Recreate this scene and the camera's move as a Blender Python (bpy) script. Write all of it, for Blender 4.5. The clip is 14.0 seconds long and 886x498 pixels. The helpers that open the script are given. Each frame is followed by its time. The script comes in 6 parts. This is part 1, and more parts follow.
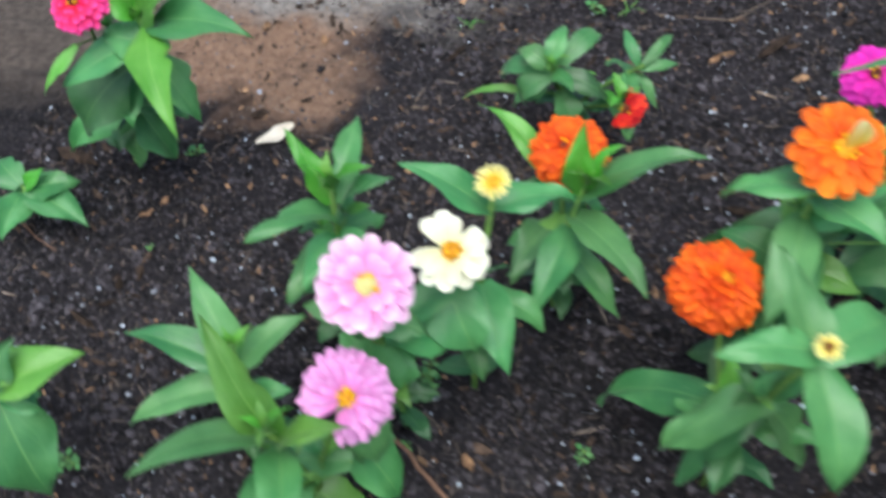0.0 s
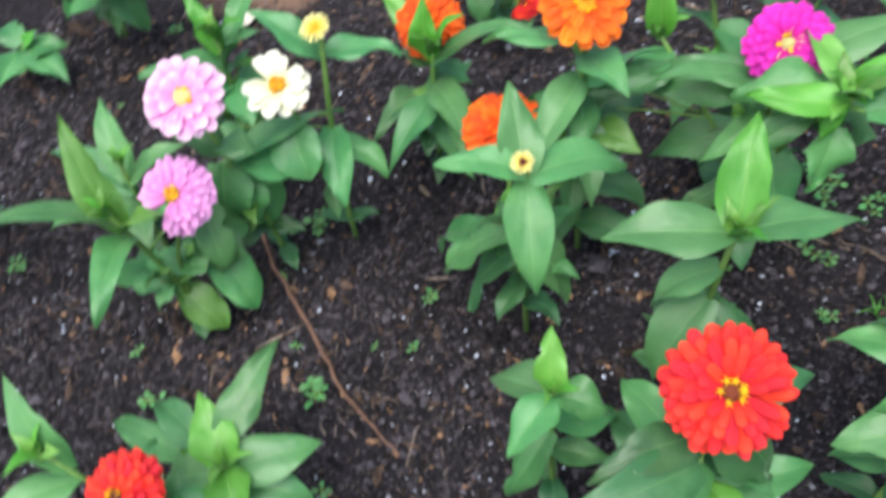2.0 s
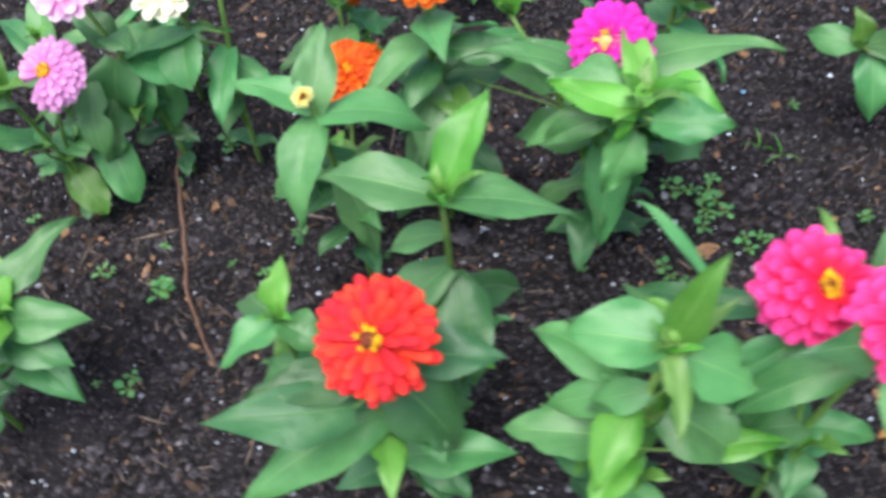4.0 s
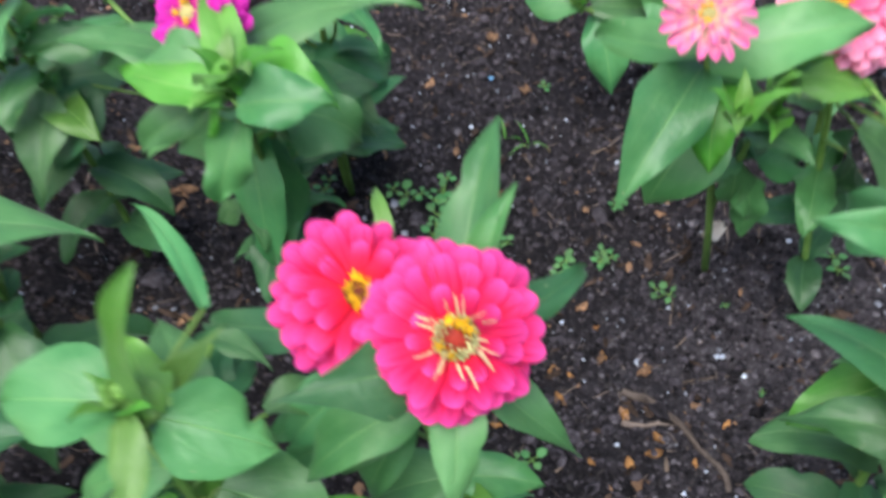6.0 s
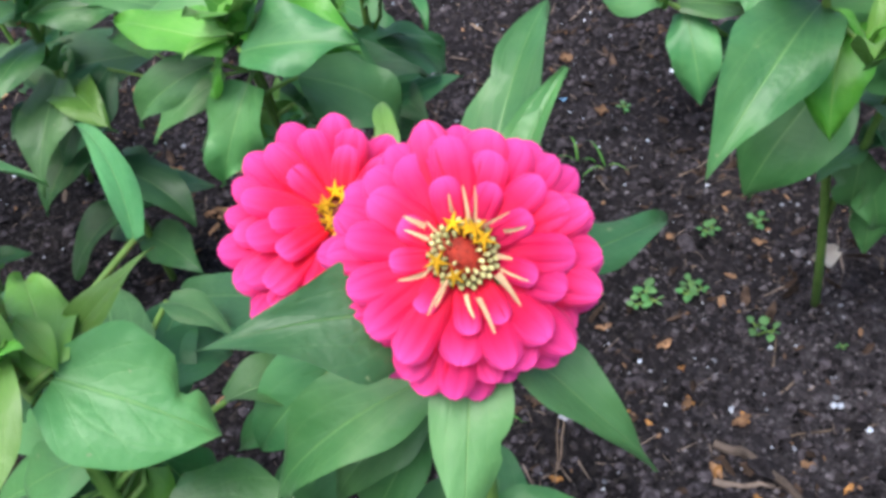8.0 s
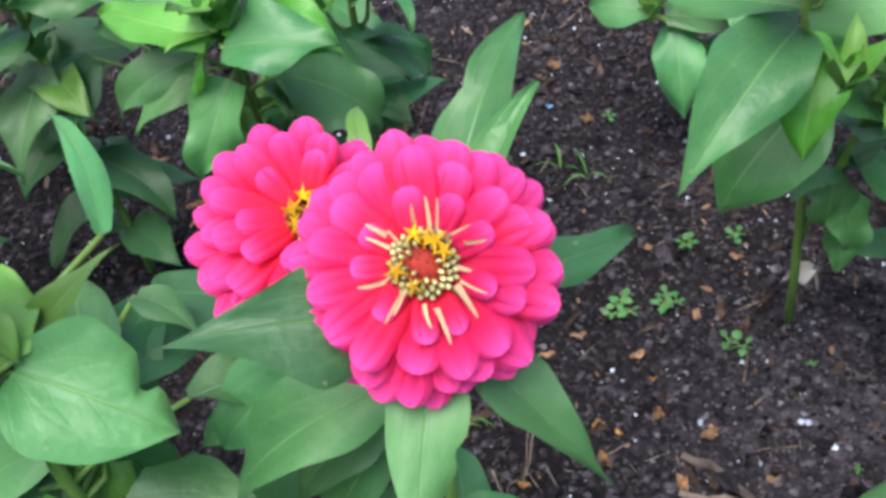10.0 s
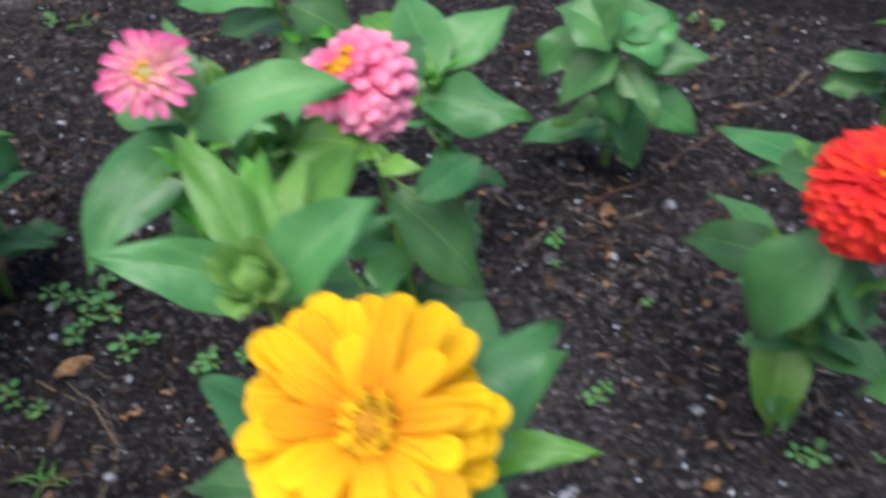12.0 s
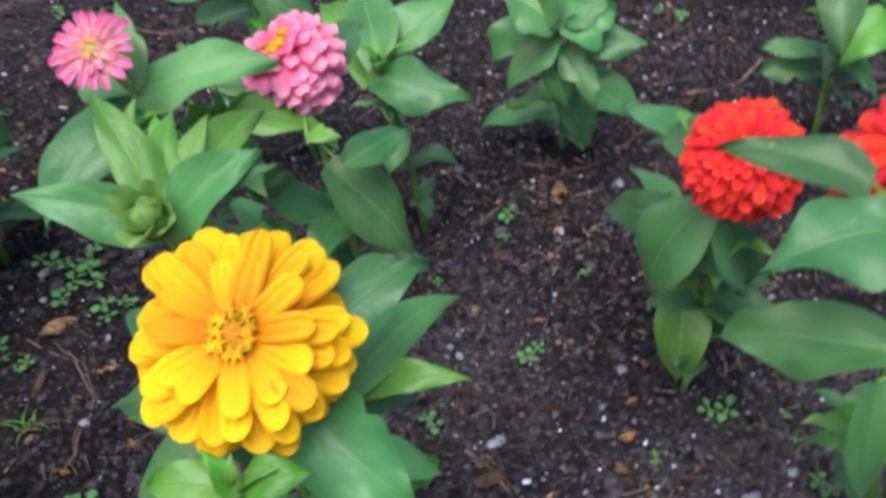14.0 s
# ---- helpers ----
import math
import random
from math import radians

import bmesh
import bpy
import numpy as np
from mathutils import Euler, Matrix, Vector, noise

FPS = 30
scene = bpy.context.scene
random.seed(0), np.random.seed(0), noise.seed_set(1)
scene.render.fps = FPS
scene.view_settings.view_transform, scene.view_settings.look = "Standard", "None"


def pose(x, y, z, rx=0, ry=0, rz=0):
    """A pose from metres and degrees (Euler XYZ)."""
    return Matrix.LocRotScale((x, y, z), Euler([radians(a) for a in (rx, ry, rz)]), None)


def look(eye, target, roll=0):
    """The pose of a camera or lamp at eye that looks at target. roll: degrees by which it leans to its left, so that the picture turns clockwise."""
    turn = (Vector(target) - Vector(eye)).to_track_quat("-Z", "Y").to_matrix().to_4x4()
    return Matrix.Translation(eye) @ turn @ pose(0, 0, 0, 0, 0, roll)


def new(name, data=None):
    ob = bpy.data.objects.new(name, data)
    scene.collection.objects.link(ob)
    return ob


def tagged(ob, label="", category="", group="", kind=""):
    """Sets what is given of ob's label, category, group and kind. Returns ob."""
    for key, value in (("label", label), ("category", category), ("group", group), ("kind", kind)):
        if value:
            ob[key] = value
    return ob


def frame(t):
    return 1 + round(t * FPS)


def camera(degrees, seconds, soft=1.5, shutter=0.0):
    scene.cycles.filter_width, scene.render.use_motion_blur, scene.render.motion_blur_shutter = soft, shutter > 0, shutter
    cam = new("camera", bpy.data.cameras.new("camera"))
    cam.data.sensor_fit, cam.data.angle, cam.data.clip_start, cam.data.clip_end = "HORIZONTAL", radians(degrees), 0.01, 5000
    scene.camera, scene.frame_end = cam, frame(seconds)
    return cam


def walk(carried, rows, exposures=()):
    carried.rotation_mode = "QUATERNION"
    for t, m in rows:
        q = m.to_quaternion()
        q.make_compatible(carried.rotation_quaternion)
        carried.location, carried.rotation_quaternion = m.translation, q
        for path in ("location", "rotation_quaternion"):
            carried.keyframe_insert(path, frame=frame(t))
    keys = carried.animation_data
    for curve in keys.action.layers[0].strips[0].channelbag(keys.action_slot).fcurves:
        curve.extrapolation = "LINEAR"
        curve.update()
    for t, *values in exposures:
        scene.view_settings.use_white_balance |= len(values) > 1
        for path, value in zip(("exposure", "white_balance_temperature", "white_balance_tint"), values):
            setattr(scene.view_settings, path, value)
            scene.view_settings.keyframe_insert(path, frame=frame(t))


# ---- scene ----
cam = camera(50.8, 14.0, soft=3.5, shutter=0.9)
PATH = [
    (0, (0.503, 0.181, 0.928), (0.143, 1.368, -0.641), -6.0),
    (0.5, (0.618, 0.142, 0.935), (0.187, 1.314, -0.628), -8.1),
    (1, (0.715, 0.111, 0.949), (0.211, 1.276, -0.597), -9.8),
    (1.5, (0.789, 0.079, 0.946), (0.23, 1.201, -0.613), -11.0),
    (2, (0.85, 0.092, 0.93), (0.226, 1.139, -0.656), -12.0),
    (2.2, (0.867, 0.099, 0.921), (0.202, 1.098, -0.679), -12.5),
    (4.3, (1.181, 0.217, 0.894), (0.312, 1.107, -0.672), -7.2),
    (4.5, (1.204, 0.23, 0.901), (0.31, 1.151, -0.632), -5.7),
    (5, (1.259, 0.275, 0.889), (0.353, 1.25, -0.604), -5.9),
    (5.5, (1.285, 0.355, 0.82), (0.485, 1.353, -0.718), -7.6),
    (6, (1.287, 0.412, 0.723), (0.513, 1.428, -0.816), -10.1),
    (6.5, (1.293, 0.434, 0.642), (0.429, 1.439, -0.857), -13.4),
    (7, (1.289, 0.447, 0.605), (0.349, 1.46, -0.84), -14.8),
    (7.2, (1.285, 0.446, 0.595), (0.319, 1.468, -0.827), -15.0),
    (9.3, (1.273, 0.445, 0.581), (0.29, 1.528, -0.783), -9.9),
    (9.5, (1.277, 0.447, 0.584), (0.303, 1.529, -0.788), -9.8),
    (10, (1.282, 0.45, 0.587), (0.316, 1.526, -0.794), -9.8),
    (10.5, (1.3, 0.458, 0.5993), (0.3436, 1.5392, -0.7848), -10.55),
    (11, (1.3676, 0.4996, 0.6342), (0.4759, 1.6798, -0.7124), -10.24),
    (11.5, (1.4566, 0.5331, 0.6574), (0.6434, 1.78, -0.6783), -8.18),
    (12, (1.5384, 0.5303, 0.6463), (0.794, 1.7994, -0.7087), -7.13),
    (12.5, (1.584, 0.513, 0.636), (0.868, 1.796, -0.721), -7.6),
    (13, (1.59, 0.503, 0.632), (0.87, 1.76, -0.747), -8.1),
    (13.5, (1.599, 0.503, 0.636), (0.869, 1.752, -0.745), -8.5),
    (14, (1.6424, 0.5068, 0.6638), (0.8318, 1.7413, -0.6845), -8.58),
]
walk(cam, [(t, look(eye, target, roll)) for t, eye, target, roll in PATH], [(0, 0.86, 6300, 2), (1.2, 0.92, 6300, 2), (2.2, 1.1, 6500, 8), (4.4, 1.17, 6500, 8), (5, 1.19, 6450, 6), (6, 1.04, 6450, 9), (7, 1.1, 6500, 11), (10.5, 1.12, 6500, 11), (12, 0.77, 6550, 8), (14, 0.82, 6550, 10)])

# ---- light ----
world = bpy.data.worlds.new("sky")
scene.world = world
world.use_nodes = True
wn = world.node_tree.nodes
sky = wn.new("ShaderNodeTexSky")
sky.sky_type, sky.sun_disc = "NISHITA", False
sky.sun_elevation, sky.sun_rotation = radians(58), radians(200)
sky.air_density, sky.dust_density = 1.0, 3.0
wn["Background"].inputs["Strength"].default_value = 0.115
world.node_tree.links.new(sky.outputs[0], wn["Background"].inputs["Color"])
sun_data = bpy.data.lights.new("sun", "SUN")
sun_data.energy, sun_data.angle, sun_data.color = 2.15, radians(40), (1.0, 0.98, 0.96)
sun = new("sun", sun_data)
sun.matrix_world = look((0, 0, 5), (-0.9, 1.3, 0))


# ---- materials ----
def material(name, rough=0.6, spec=0.4):
    m = bpy.data.materials.new(name)
    m.use_nodes = True
    b = m.node_tree.nodes["Principled BSDF"]
    b.inputs["Roughness"].default_value = rough
    b.inputs["Specular IOR Level"].default_value = spec
    return m, m.node_tree.nodes, m.node_tree.links, b


def noise_node(nodes, links, scale, detail=4.0, coord="Object", rough=0.55):
    tc = nodes.new("ShaderNodeTexCoord")
    n = nodes.new("ShaderNodeTexNoise")
    n.inputs["Scale"].default_value, n.inputs["Detail"].default_value = scale, detail
    n.inputs["Roughness"].default_value = rough
    links.new(tc.outputs[coord], n.inputs["Vector"])
    return n


def ramp(nodes, links, source, stops):
    r = nodes.new("ShaderNodeValToRGB")
    while len(r.color_ramp.elements) < len(stops):
        r.color_ramp.elements.new(0.5)
    for e, (p, c) in zip(r.color_ramp.elements, stops):
        e.position, e.color = p, (*c, 1)
    links.new(source, r.inputs["Fac"])
    return r


def mix(nodes, links, fac, a, b, kind="MIX"):
    m = nodes.new("ShaderNodeMix")
    m.data_type, m.blend_type = "RGBA", kind
    for key, value in ((0, fac), (6, a), (7, b)):
        if isinstance(value, (int, float)):
            m.inputs[key].default_value = value
        elif isinstance(value, tuple):
            m.inputs[key].default_value = (*value, 1)
        else:
            links.new(value, m.inputs[key])
    return m.outputs[2]


def maths(nodes, links, op, a, b=0.0):
    m = nodes.new("ShaderNodeMath")
    m.operation = op
    for n, value in enumerate((a, b)):
        if isinstance(value, (int, float)):
            m.inputs[n].default_value = value
        else:
            links.new(value, m.inputs[n])
    return m.outputs[0]


def bumped(nodes, links, bsdf, height, strength, distance):
    b = nodes.new("ShaderNodeBump")
    b.inputs["Strength"].default_value, b.inputs["Distance"].default_value = strength, distance
    links.new(height, b.inputs["Height"])
    links.new(b.outputs[0], bsdf.inputs["Normal"])


def through_light(m, bsdf, color, share):
    """Lets part of the light pass through a thin leaf or petal."""
    nodes, links = m.node_tree.nodes, m.node_tree.links
    t, s = nodes.new("ShaderNodeBsdfTranslucent"), nodes.new("ShaderNodeMixShader")
    if isinstance(color, tuple):
        t.inputs["Color"].default_value = (*color, 1)
    else:
        links.new(color, t.inputs["Color"])
    s.inputs[0].default_value = share
    links.new(bsdf.outputs[0], s.inputs[1])
    links.new(t.outputs[0], s.inputs[2])
    links.new(s.outputs[0], nodes["Material Output"].inputs["Surface"])


def leaf_material(name, dark, light, rib, gloss):
    m, nodes, links, b = material(name, gloss, 0.62)
    info = nodes.new("ShaderNodeObjectInfo")
    big = noise_node(nodes, links, 16, 4)
    fine = noise_node(nodes, links, 420, 3)
    other = maths(nodes, links, "FRACT", maths(nodes, links, "MULTIPLY", info.outputs["Random"], 7.31))
    base = ramp(nodes, links, big.outputs[0], [(0.3, dark), (0.72, light)]).outputs[0]
    hue = nodes.new("ShaderNodeHueSaturation")
    links.new(base, hue.inputs["Color"])
    links.new(maths(nodes, links, "ADD", 0.484, maths(nodes, links, "MULTIPLY", other, 0.034)), hue.inputs["Hue"])
    links.new(maths(nodes, links, "ADD", 0.66, maths(nodes, links, "MULTIPLY", info.outputs["Random"], 0.50)), hue.inputs["Value"])
    links.new(maths(nodes, links, "ADD", 0.98, maths(nodes, links, "MULTIPLY", other, 0.14)), hue.inputs["Saturation"])
    uv = nodes.new("ShaderNodeUVMap")
    sep = nodes.new("ShaderNodeSeparateXYZ")
    links.new(uv.outputs[0], sep.inputs[0])
    across = maths(nodes, links, "ABSOLUTE", maths(nodes, links, "SUBTRACT", sep.outputs[1], 0.5))
    midrib = ramp(nodes, links, across, [(0.0, (1, 1, 1)), (0.022, (0, 0, 0))]).outputs[0]
    # three long veins run with the midrib, a loose net of small ones lies between them
    warp = noise_node(nodes, links, 60, 2)
    bent = maths(nodes, links, "SUBTRACT", sep.outputs[0], maths(nodes, links, "MULTIPLY", across, 1.1))
    bent = maths(nodes, links, "ADD", bent, maths(nodes, links, "MULTIPLY", warp.outputs[0], 0.12))
    wave = maths(nodes, links, "ABSOLUTE", maths(nodes, links, "SINE", maths(nodes, links, "MULTIPLY", bent, 13.0)))
    side = ramp(nodes, links, wave, [(0.0, (0.13, 0.13, 0.13)), (0.24, (0, 0, 0))]).outputs[0]
    # the two side nerves that leave the base with the midrib and run out to the edge
    reach = maths(nodes, links, "ADD", 0.06, maths(nodes, links, "MULTIPLY", maths(nodes, links, "POWER", sep.outputs[0], 0.7), 0.36))
    nerve = maths(nodes, links, "ABSOLUTE", maths(nodes, links, "SUBTRACT", across, reach))
    nerve = ramp(nodes, links, nerve, [(0.0, (0.16, 0.16, 0.16)), (0.022, (0, 0, 0))]).outputs[0]
    side = mix(nodes, links, 1.0, side, nerve, "LIGHTEN")
    veins = mix(nodes, links, 1.0, midrib, side, "LIGHTEN")
    color = mix(nodes, links, maths(nodes, links, "MULTIPLY", veins, 0.62), hue.outputs[0], rib)
    color = mix(nodes, links, maths(nodes, links, "MULTIPLY", fine.outputs[0], 0.35), color, (0.30, 0.42, 0.24), "SOFT_LIGHT")
    blotch = ramp(nodes, links, noise_node(nodes, links, 34, 3).outputs[0], [(0.42, (0, 0, 0)), (0.72, (0.16, 0.16, 0.16))]).outputs[0]
    color = mix(nodes, links, blotch, color, rib)
    spot = ramp(nodes, links, noise_node(nodes, links, 150, 2).outputs[0], [(0.735, (0, 0, 0)), (0.77, (0.6, 0.6, 0.6))]).outputs[0]
    color = mix(nodes, links, spot, color, (0.26, 0.33, 0.17))
    links.new(color, b.inputs["Base Color"])
    rough = maths(nodes, links, "ADD", gloss - 0.04, maths(nodes, links, "MULTIPLY", big.outputs[0], 0.24))
    links.new(rough, b.inputs["Roughness"])
    b.inputs["Sheen Weight"].default_value, b.inputs["Sheen Roughness"].default_value = 0.10, 0.35
    b.inputs["Sheen Tint"].default_value = (0.82, 0.95, 0.92, 1)
    height = maths(nodes, links, "SUBTRACT", maths(nodes, links, "MULTIPLY", fine.outputs[0], 0.3), maths(nodes, links, "MULTIPLY", midrib, 0.35))
    height = maths(nodes, links, "SUBTRACT", height, maths(nodes, links, "MULTIPLY", side, 0.5))
    height = maths(nodes, links, "ADD", height, maths(nodes, links, "MULTIPLY", noise_node(nodes, links, 70, 2).outputs[0], 1.3))
    bumped(nodes, links, b, height, 0.7, 0.0013)
    through_light(m, b, color, 0.18)
    return m


def petal_material(name, inner, mid, tip, rough=0.55):
    m, nodes, links, b = material(name, rough, 0.3)
    b.inputs["Sheen Weight"].default_value, b.inputs["Sheen Roughness"].default_value = 0.06, 0.4
    info = nodes.new("ShaderNodeObjectInfo")
    uv = nodes.new("ShaderNodeUVMap")
    sep = nodes.new("ShaderNodeSeparateXYZ")
    links.new(uv.outputs[0], sep.inputs[0])
    base = ramp(nodes, links, sep.outputs[0], [(0.08, inner), (0.48, mid), (0.90, tip)]).outputs[0]
    rib = maths(nodes, links, "SINE", maths(nodes, links, "MULTIPLY", sep.outputs[1], 44.0))
    grain = noise_node(nodes, links, 260, 3)
    hue = nodes.new("ShaderNodeHueSaturation")
    links.new(base, hue.inputs["Color"])
    links.new(maths(nodes, links, "ADD", 0.78, maths(nodes, links, "MULTIPLY", info.outputs["Random"], 0.36)), hue.inputs["Value"])
    links.new(maths(nodes, links, "ADD", 0.493, maths(nodes, links, "MULTIPLY", info.outputs["Random"], 0.012)), hue.inputs["Hue"])
    color = mix(nodes, links, maths(nodes, links, "MULTIPLY", grain.outputs[0], 0.25), hue.outputs[0], (0.5, 0.5, 0.5), "SOFT_LIGHT")
    links.new(color, b.inputs["Base Color"])
    bumped(nodes, links, b, maths(nodes, links, "ADD", maths(nodes, links, "MULTIPLY", rib, 0.4), grain.outputs[0]), 0.38, 0.0006)
    through_light(m, b, color, 0.25)
    return m


def plain_material(name, a, b_color, scale, rough=0.7, spec=0.3, bump=0.0008, spread=0.7):
    m, nodes, links, b = material(name, rough, spec)
    n = noise_node(nodes, links, scale, 5)
    info = nodes.new("ShaderNodeObjectInfo")
    geo = nodes.new("ShaderNodeNewGeometry")
    base = ramp(nodes, links, n.outputs[0], [(0.3, a), (0.7, b_color)]).outputs[0]
    hue = nodes.new("ShaderNodeHueSaturation")
    links.new(base, hue.inputs["Color"])
    rnd = maths(nodes, links, "FRACT", maths(nodes, links, "ADD", info.outputs["Random"], geo.outputs["Random Per Island"]))
    links.new(maths(nodes, links, "ADD", 1.0 - spread / 2, maths(nodes, links, "MULTIPLY", rnd, spread)), hue.inputs["Value"])
    links.new(hue.outputs[0], b.inputs["Base Color"])
    bumped(nodes, links, b, n.outputs[0], 0.6, bump)
    return m


def soil_material():
    m, nodes, links, b = material("soil", 0.97, 0.12)
    patch, crumb, grit = (noise_node(nodes, links, s, d, rough=r) for s, d, r in ((5, 5, 0.6), (75, 7, 0.75), (420, 4, 0.75)))
    tc = nodes.new("ShaderNodeTexCoord")
    grain = nodes.new("ShaderNodeTexVoronoi")
    grain.inputs["Scale"].default_value = 260
    links.new(tc.outputs["Object"], grain.inputs["Vector"])
    # shade in pits between crumbs is painted in as the near-black ramp ends
    mottle = ramp(nodes, links, patch.outputs[0], [(0.38, (0.0030, 0.0027, 0.0032)), (0.68, (0.030, 0.0262, 0.0318))]).outputs[0]
    tone = ramp(nodes, links, crumb.outputs[0], [(0.34, (0.0026, 0.0023, 0.0028)), (0.58, (0.022, 0.0193, 0.0230)), (0.8, (0.125, 0.112, 0.125))]).outputs[0]
    color = mix(nodes, links, 0.55, mottle, tone)
    bits = ramp(nodes, links, grain.outputs["Color"], [(0.70, (0, 0, 0)), (0.97, (0.6, 0.6, 0.6))]).outputs[0]
    color = mix(nodes, links, bits, color, (0.085, 0.074, 0.070))
    color = mix(nodes, links, ramp(nodes, links, grit.outputs[0], [(0.55, (0, 0, 0)), (0.75, (0.55, 0.55, 0.55))]).outputs[0], color, (0.11, 0.10, 0.10))
    # paler spots in the bed
    pale = ramp(nodes, links, crumb.outputs[0], [(0.36, (0.018, 0.0165, 0.019)), (0.52, (0.080, 0.073, 0.084)), (0.68, (0.24, 0.222, 0.245))]).outputs[0]
    for centre in ((1.26, 0.93, 0.0), (1.68, 0.95, 0.0)):
        spot = nodes.new("ShaderNodeVectorMath")
        spot.operation = "DISTANCE"
        spot.inputs[1].default_value = centre
        links.new(tc.outputs["Object"], spot.inputs[0])
        spot_range = maths(nodes, links, "ADD", spot.outputs["Value"], maths(nodes, links, "MULTIPLY", patch.outputs[0], 0.25))
        color = mix(nodes, links, ramp(nodes, links, spot_range, [(0.16, (0.6, 0.6, 0.6)), (0.34, (0, 0, 0))]).outputs[0], color, pale)
    # earth beyond the bed's edge: sunlight painted as a reddish strip, greyer further out
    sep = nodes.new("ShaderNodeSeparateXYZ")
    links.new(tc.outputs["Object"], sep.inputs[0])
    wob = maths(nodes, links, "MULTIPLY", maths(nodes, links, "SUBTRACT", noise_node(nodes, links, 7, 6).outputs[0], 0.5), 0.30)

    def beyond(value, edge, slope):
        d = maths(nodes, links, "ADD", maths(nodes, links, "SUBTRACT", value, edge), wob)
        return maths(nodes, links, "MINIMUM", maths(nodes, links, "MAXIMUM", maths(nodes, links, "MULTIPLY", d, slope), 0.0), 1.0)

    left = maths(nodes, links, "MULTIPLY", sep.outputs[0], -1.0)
    fade = maths(nodes, links, "MULTIPLY", beyond(sep.outputs[1], SUNLIT_Y, 11.0), beyond(left, -SUNLIT_X, 9.0))
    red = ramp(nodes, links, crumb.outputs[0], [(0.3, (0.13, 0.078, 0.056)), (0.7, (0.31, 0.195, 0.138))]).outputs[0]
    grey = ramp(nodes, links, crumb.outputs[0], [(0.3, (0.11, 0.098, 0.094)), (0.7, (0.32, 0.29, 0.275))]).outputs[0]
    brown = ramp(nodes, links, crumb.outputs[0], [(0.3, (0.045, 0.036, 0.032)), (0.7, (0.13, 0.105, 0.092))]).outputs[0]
    # dry holds the painted sunlit colour, dark brown further left
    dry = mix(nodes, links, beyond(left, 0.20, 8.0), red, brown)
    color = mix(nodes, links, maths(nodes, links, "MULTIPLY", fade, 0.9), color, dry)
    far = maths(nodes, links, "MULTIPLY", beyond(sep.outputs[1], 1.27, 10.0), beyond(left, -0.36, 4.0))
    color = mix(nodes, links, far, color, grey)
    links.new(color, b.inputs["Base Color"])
    height = maths(nodes, links, "ADD", crumb.outputs[0], maths(nodes, links, "MULTIPLY", grit.outputs[0], 0.45))
    height = maths(nodes, links, "SUBTRACT", height, maths(nodes, links, "MULTIPLY", grain.outputs["Distance"], 0.35))
    bumped(nodes, links, b, height, 1.0, 0.004)
    return m


SUNLIT_X, SUNLIT_Y = 0.13, 1.05
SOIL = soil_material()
LEAF = {
    0: leaf_material("leaf_mature", (0.054, 0.188, 0.060), (0.112, 0.310, 0.112), (0.21, 0.42, 0.14), 0.38),
    1: leaf_material("leaf_young", (0.084, 0.250, 0.036), (0.148, 0.368, 0.070), (0.26, 0.46, 0.12), 0.38),
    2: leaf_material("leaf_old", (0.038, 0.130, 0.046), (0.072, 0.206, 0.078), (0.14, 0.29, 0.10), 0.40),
}
STEM = plain_material("stem_green", (0.10, 0.22, 0.04), (0.17, 0.30, 0.07), 90, 0.5, 0.4)
CALYX = plain_material("calyx", (0.09, 0.20, 0.04), (0.16, 0.30, 0.07), 150, 0.6)
SCALE = plain_material("disc_scale_red", (0.15, 0.012, 0.008), (0.38, 0.030, 0.014), 500, 0.7)
BULB = plain_material("disc_bud_green", (0.34, 0.36, 0.13), (0.66, 0.60, 0.30), 300, 0.6)
ROOT = plain_material("root_fibre", (0.07, 0.052, 0.043), (0.27, 0.21, 0.175), 80, 0.85)
DISC = plain_material("disc_dark", (0.06, 0.012, 0.006), (0.17, 0.035, 0.012), 300, 0.8)
DISC_ORANGE = plain_material("disc_orange", (0.55, 0.20, 0.01), (0.80, 0.38, 0.02), 400, 0.8)
DISC_LIME = plain_material("disc_lime", (0.36, 0.32, 0.10), (0.62, 0.56, 0.24), 500, 0.8)
FLORET = plain_material("floret_yellow", (0.85, 0.42, 0.008), (0.95, 0.58, 0.02), 500, 0.6)
CREAM = plain_material("style_cream", (0.70, 0.38, 0.20), (0.84, 0.64, 0.42), 400, 0.7)
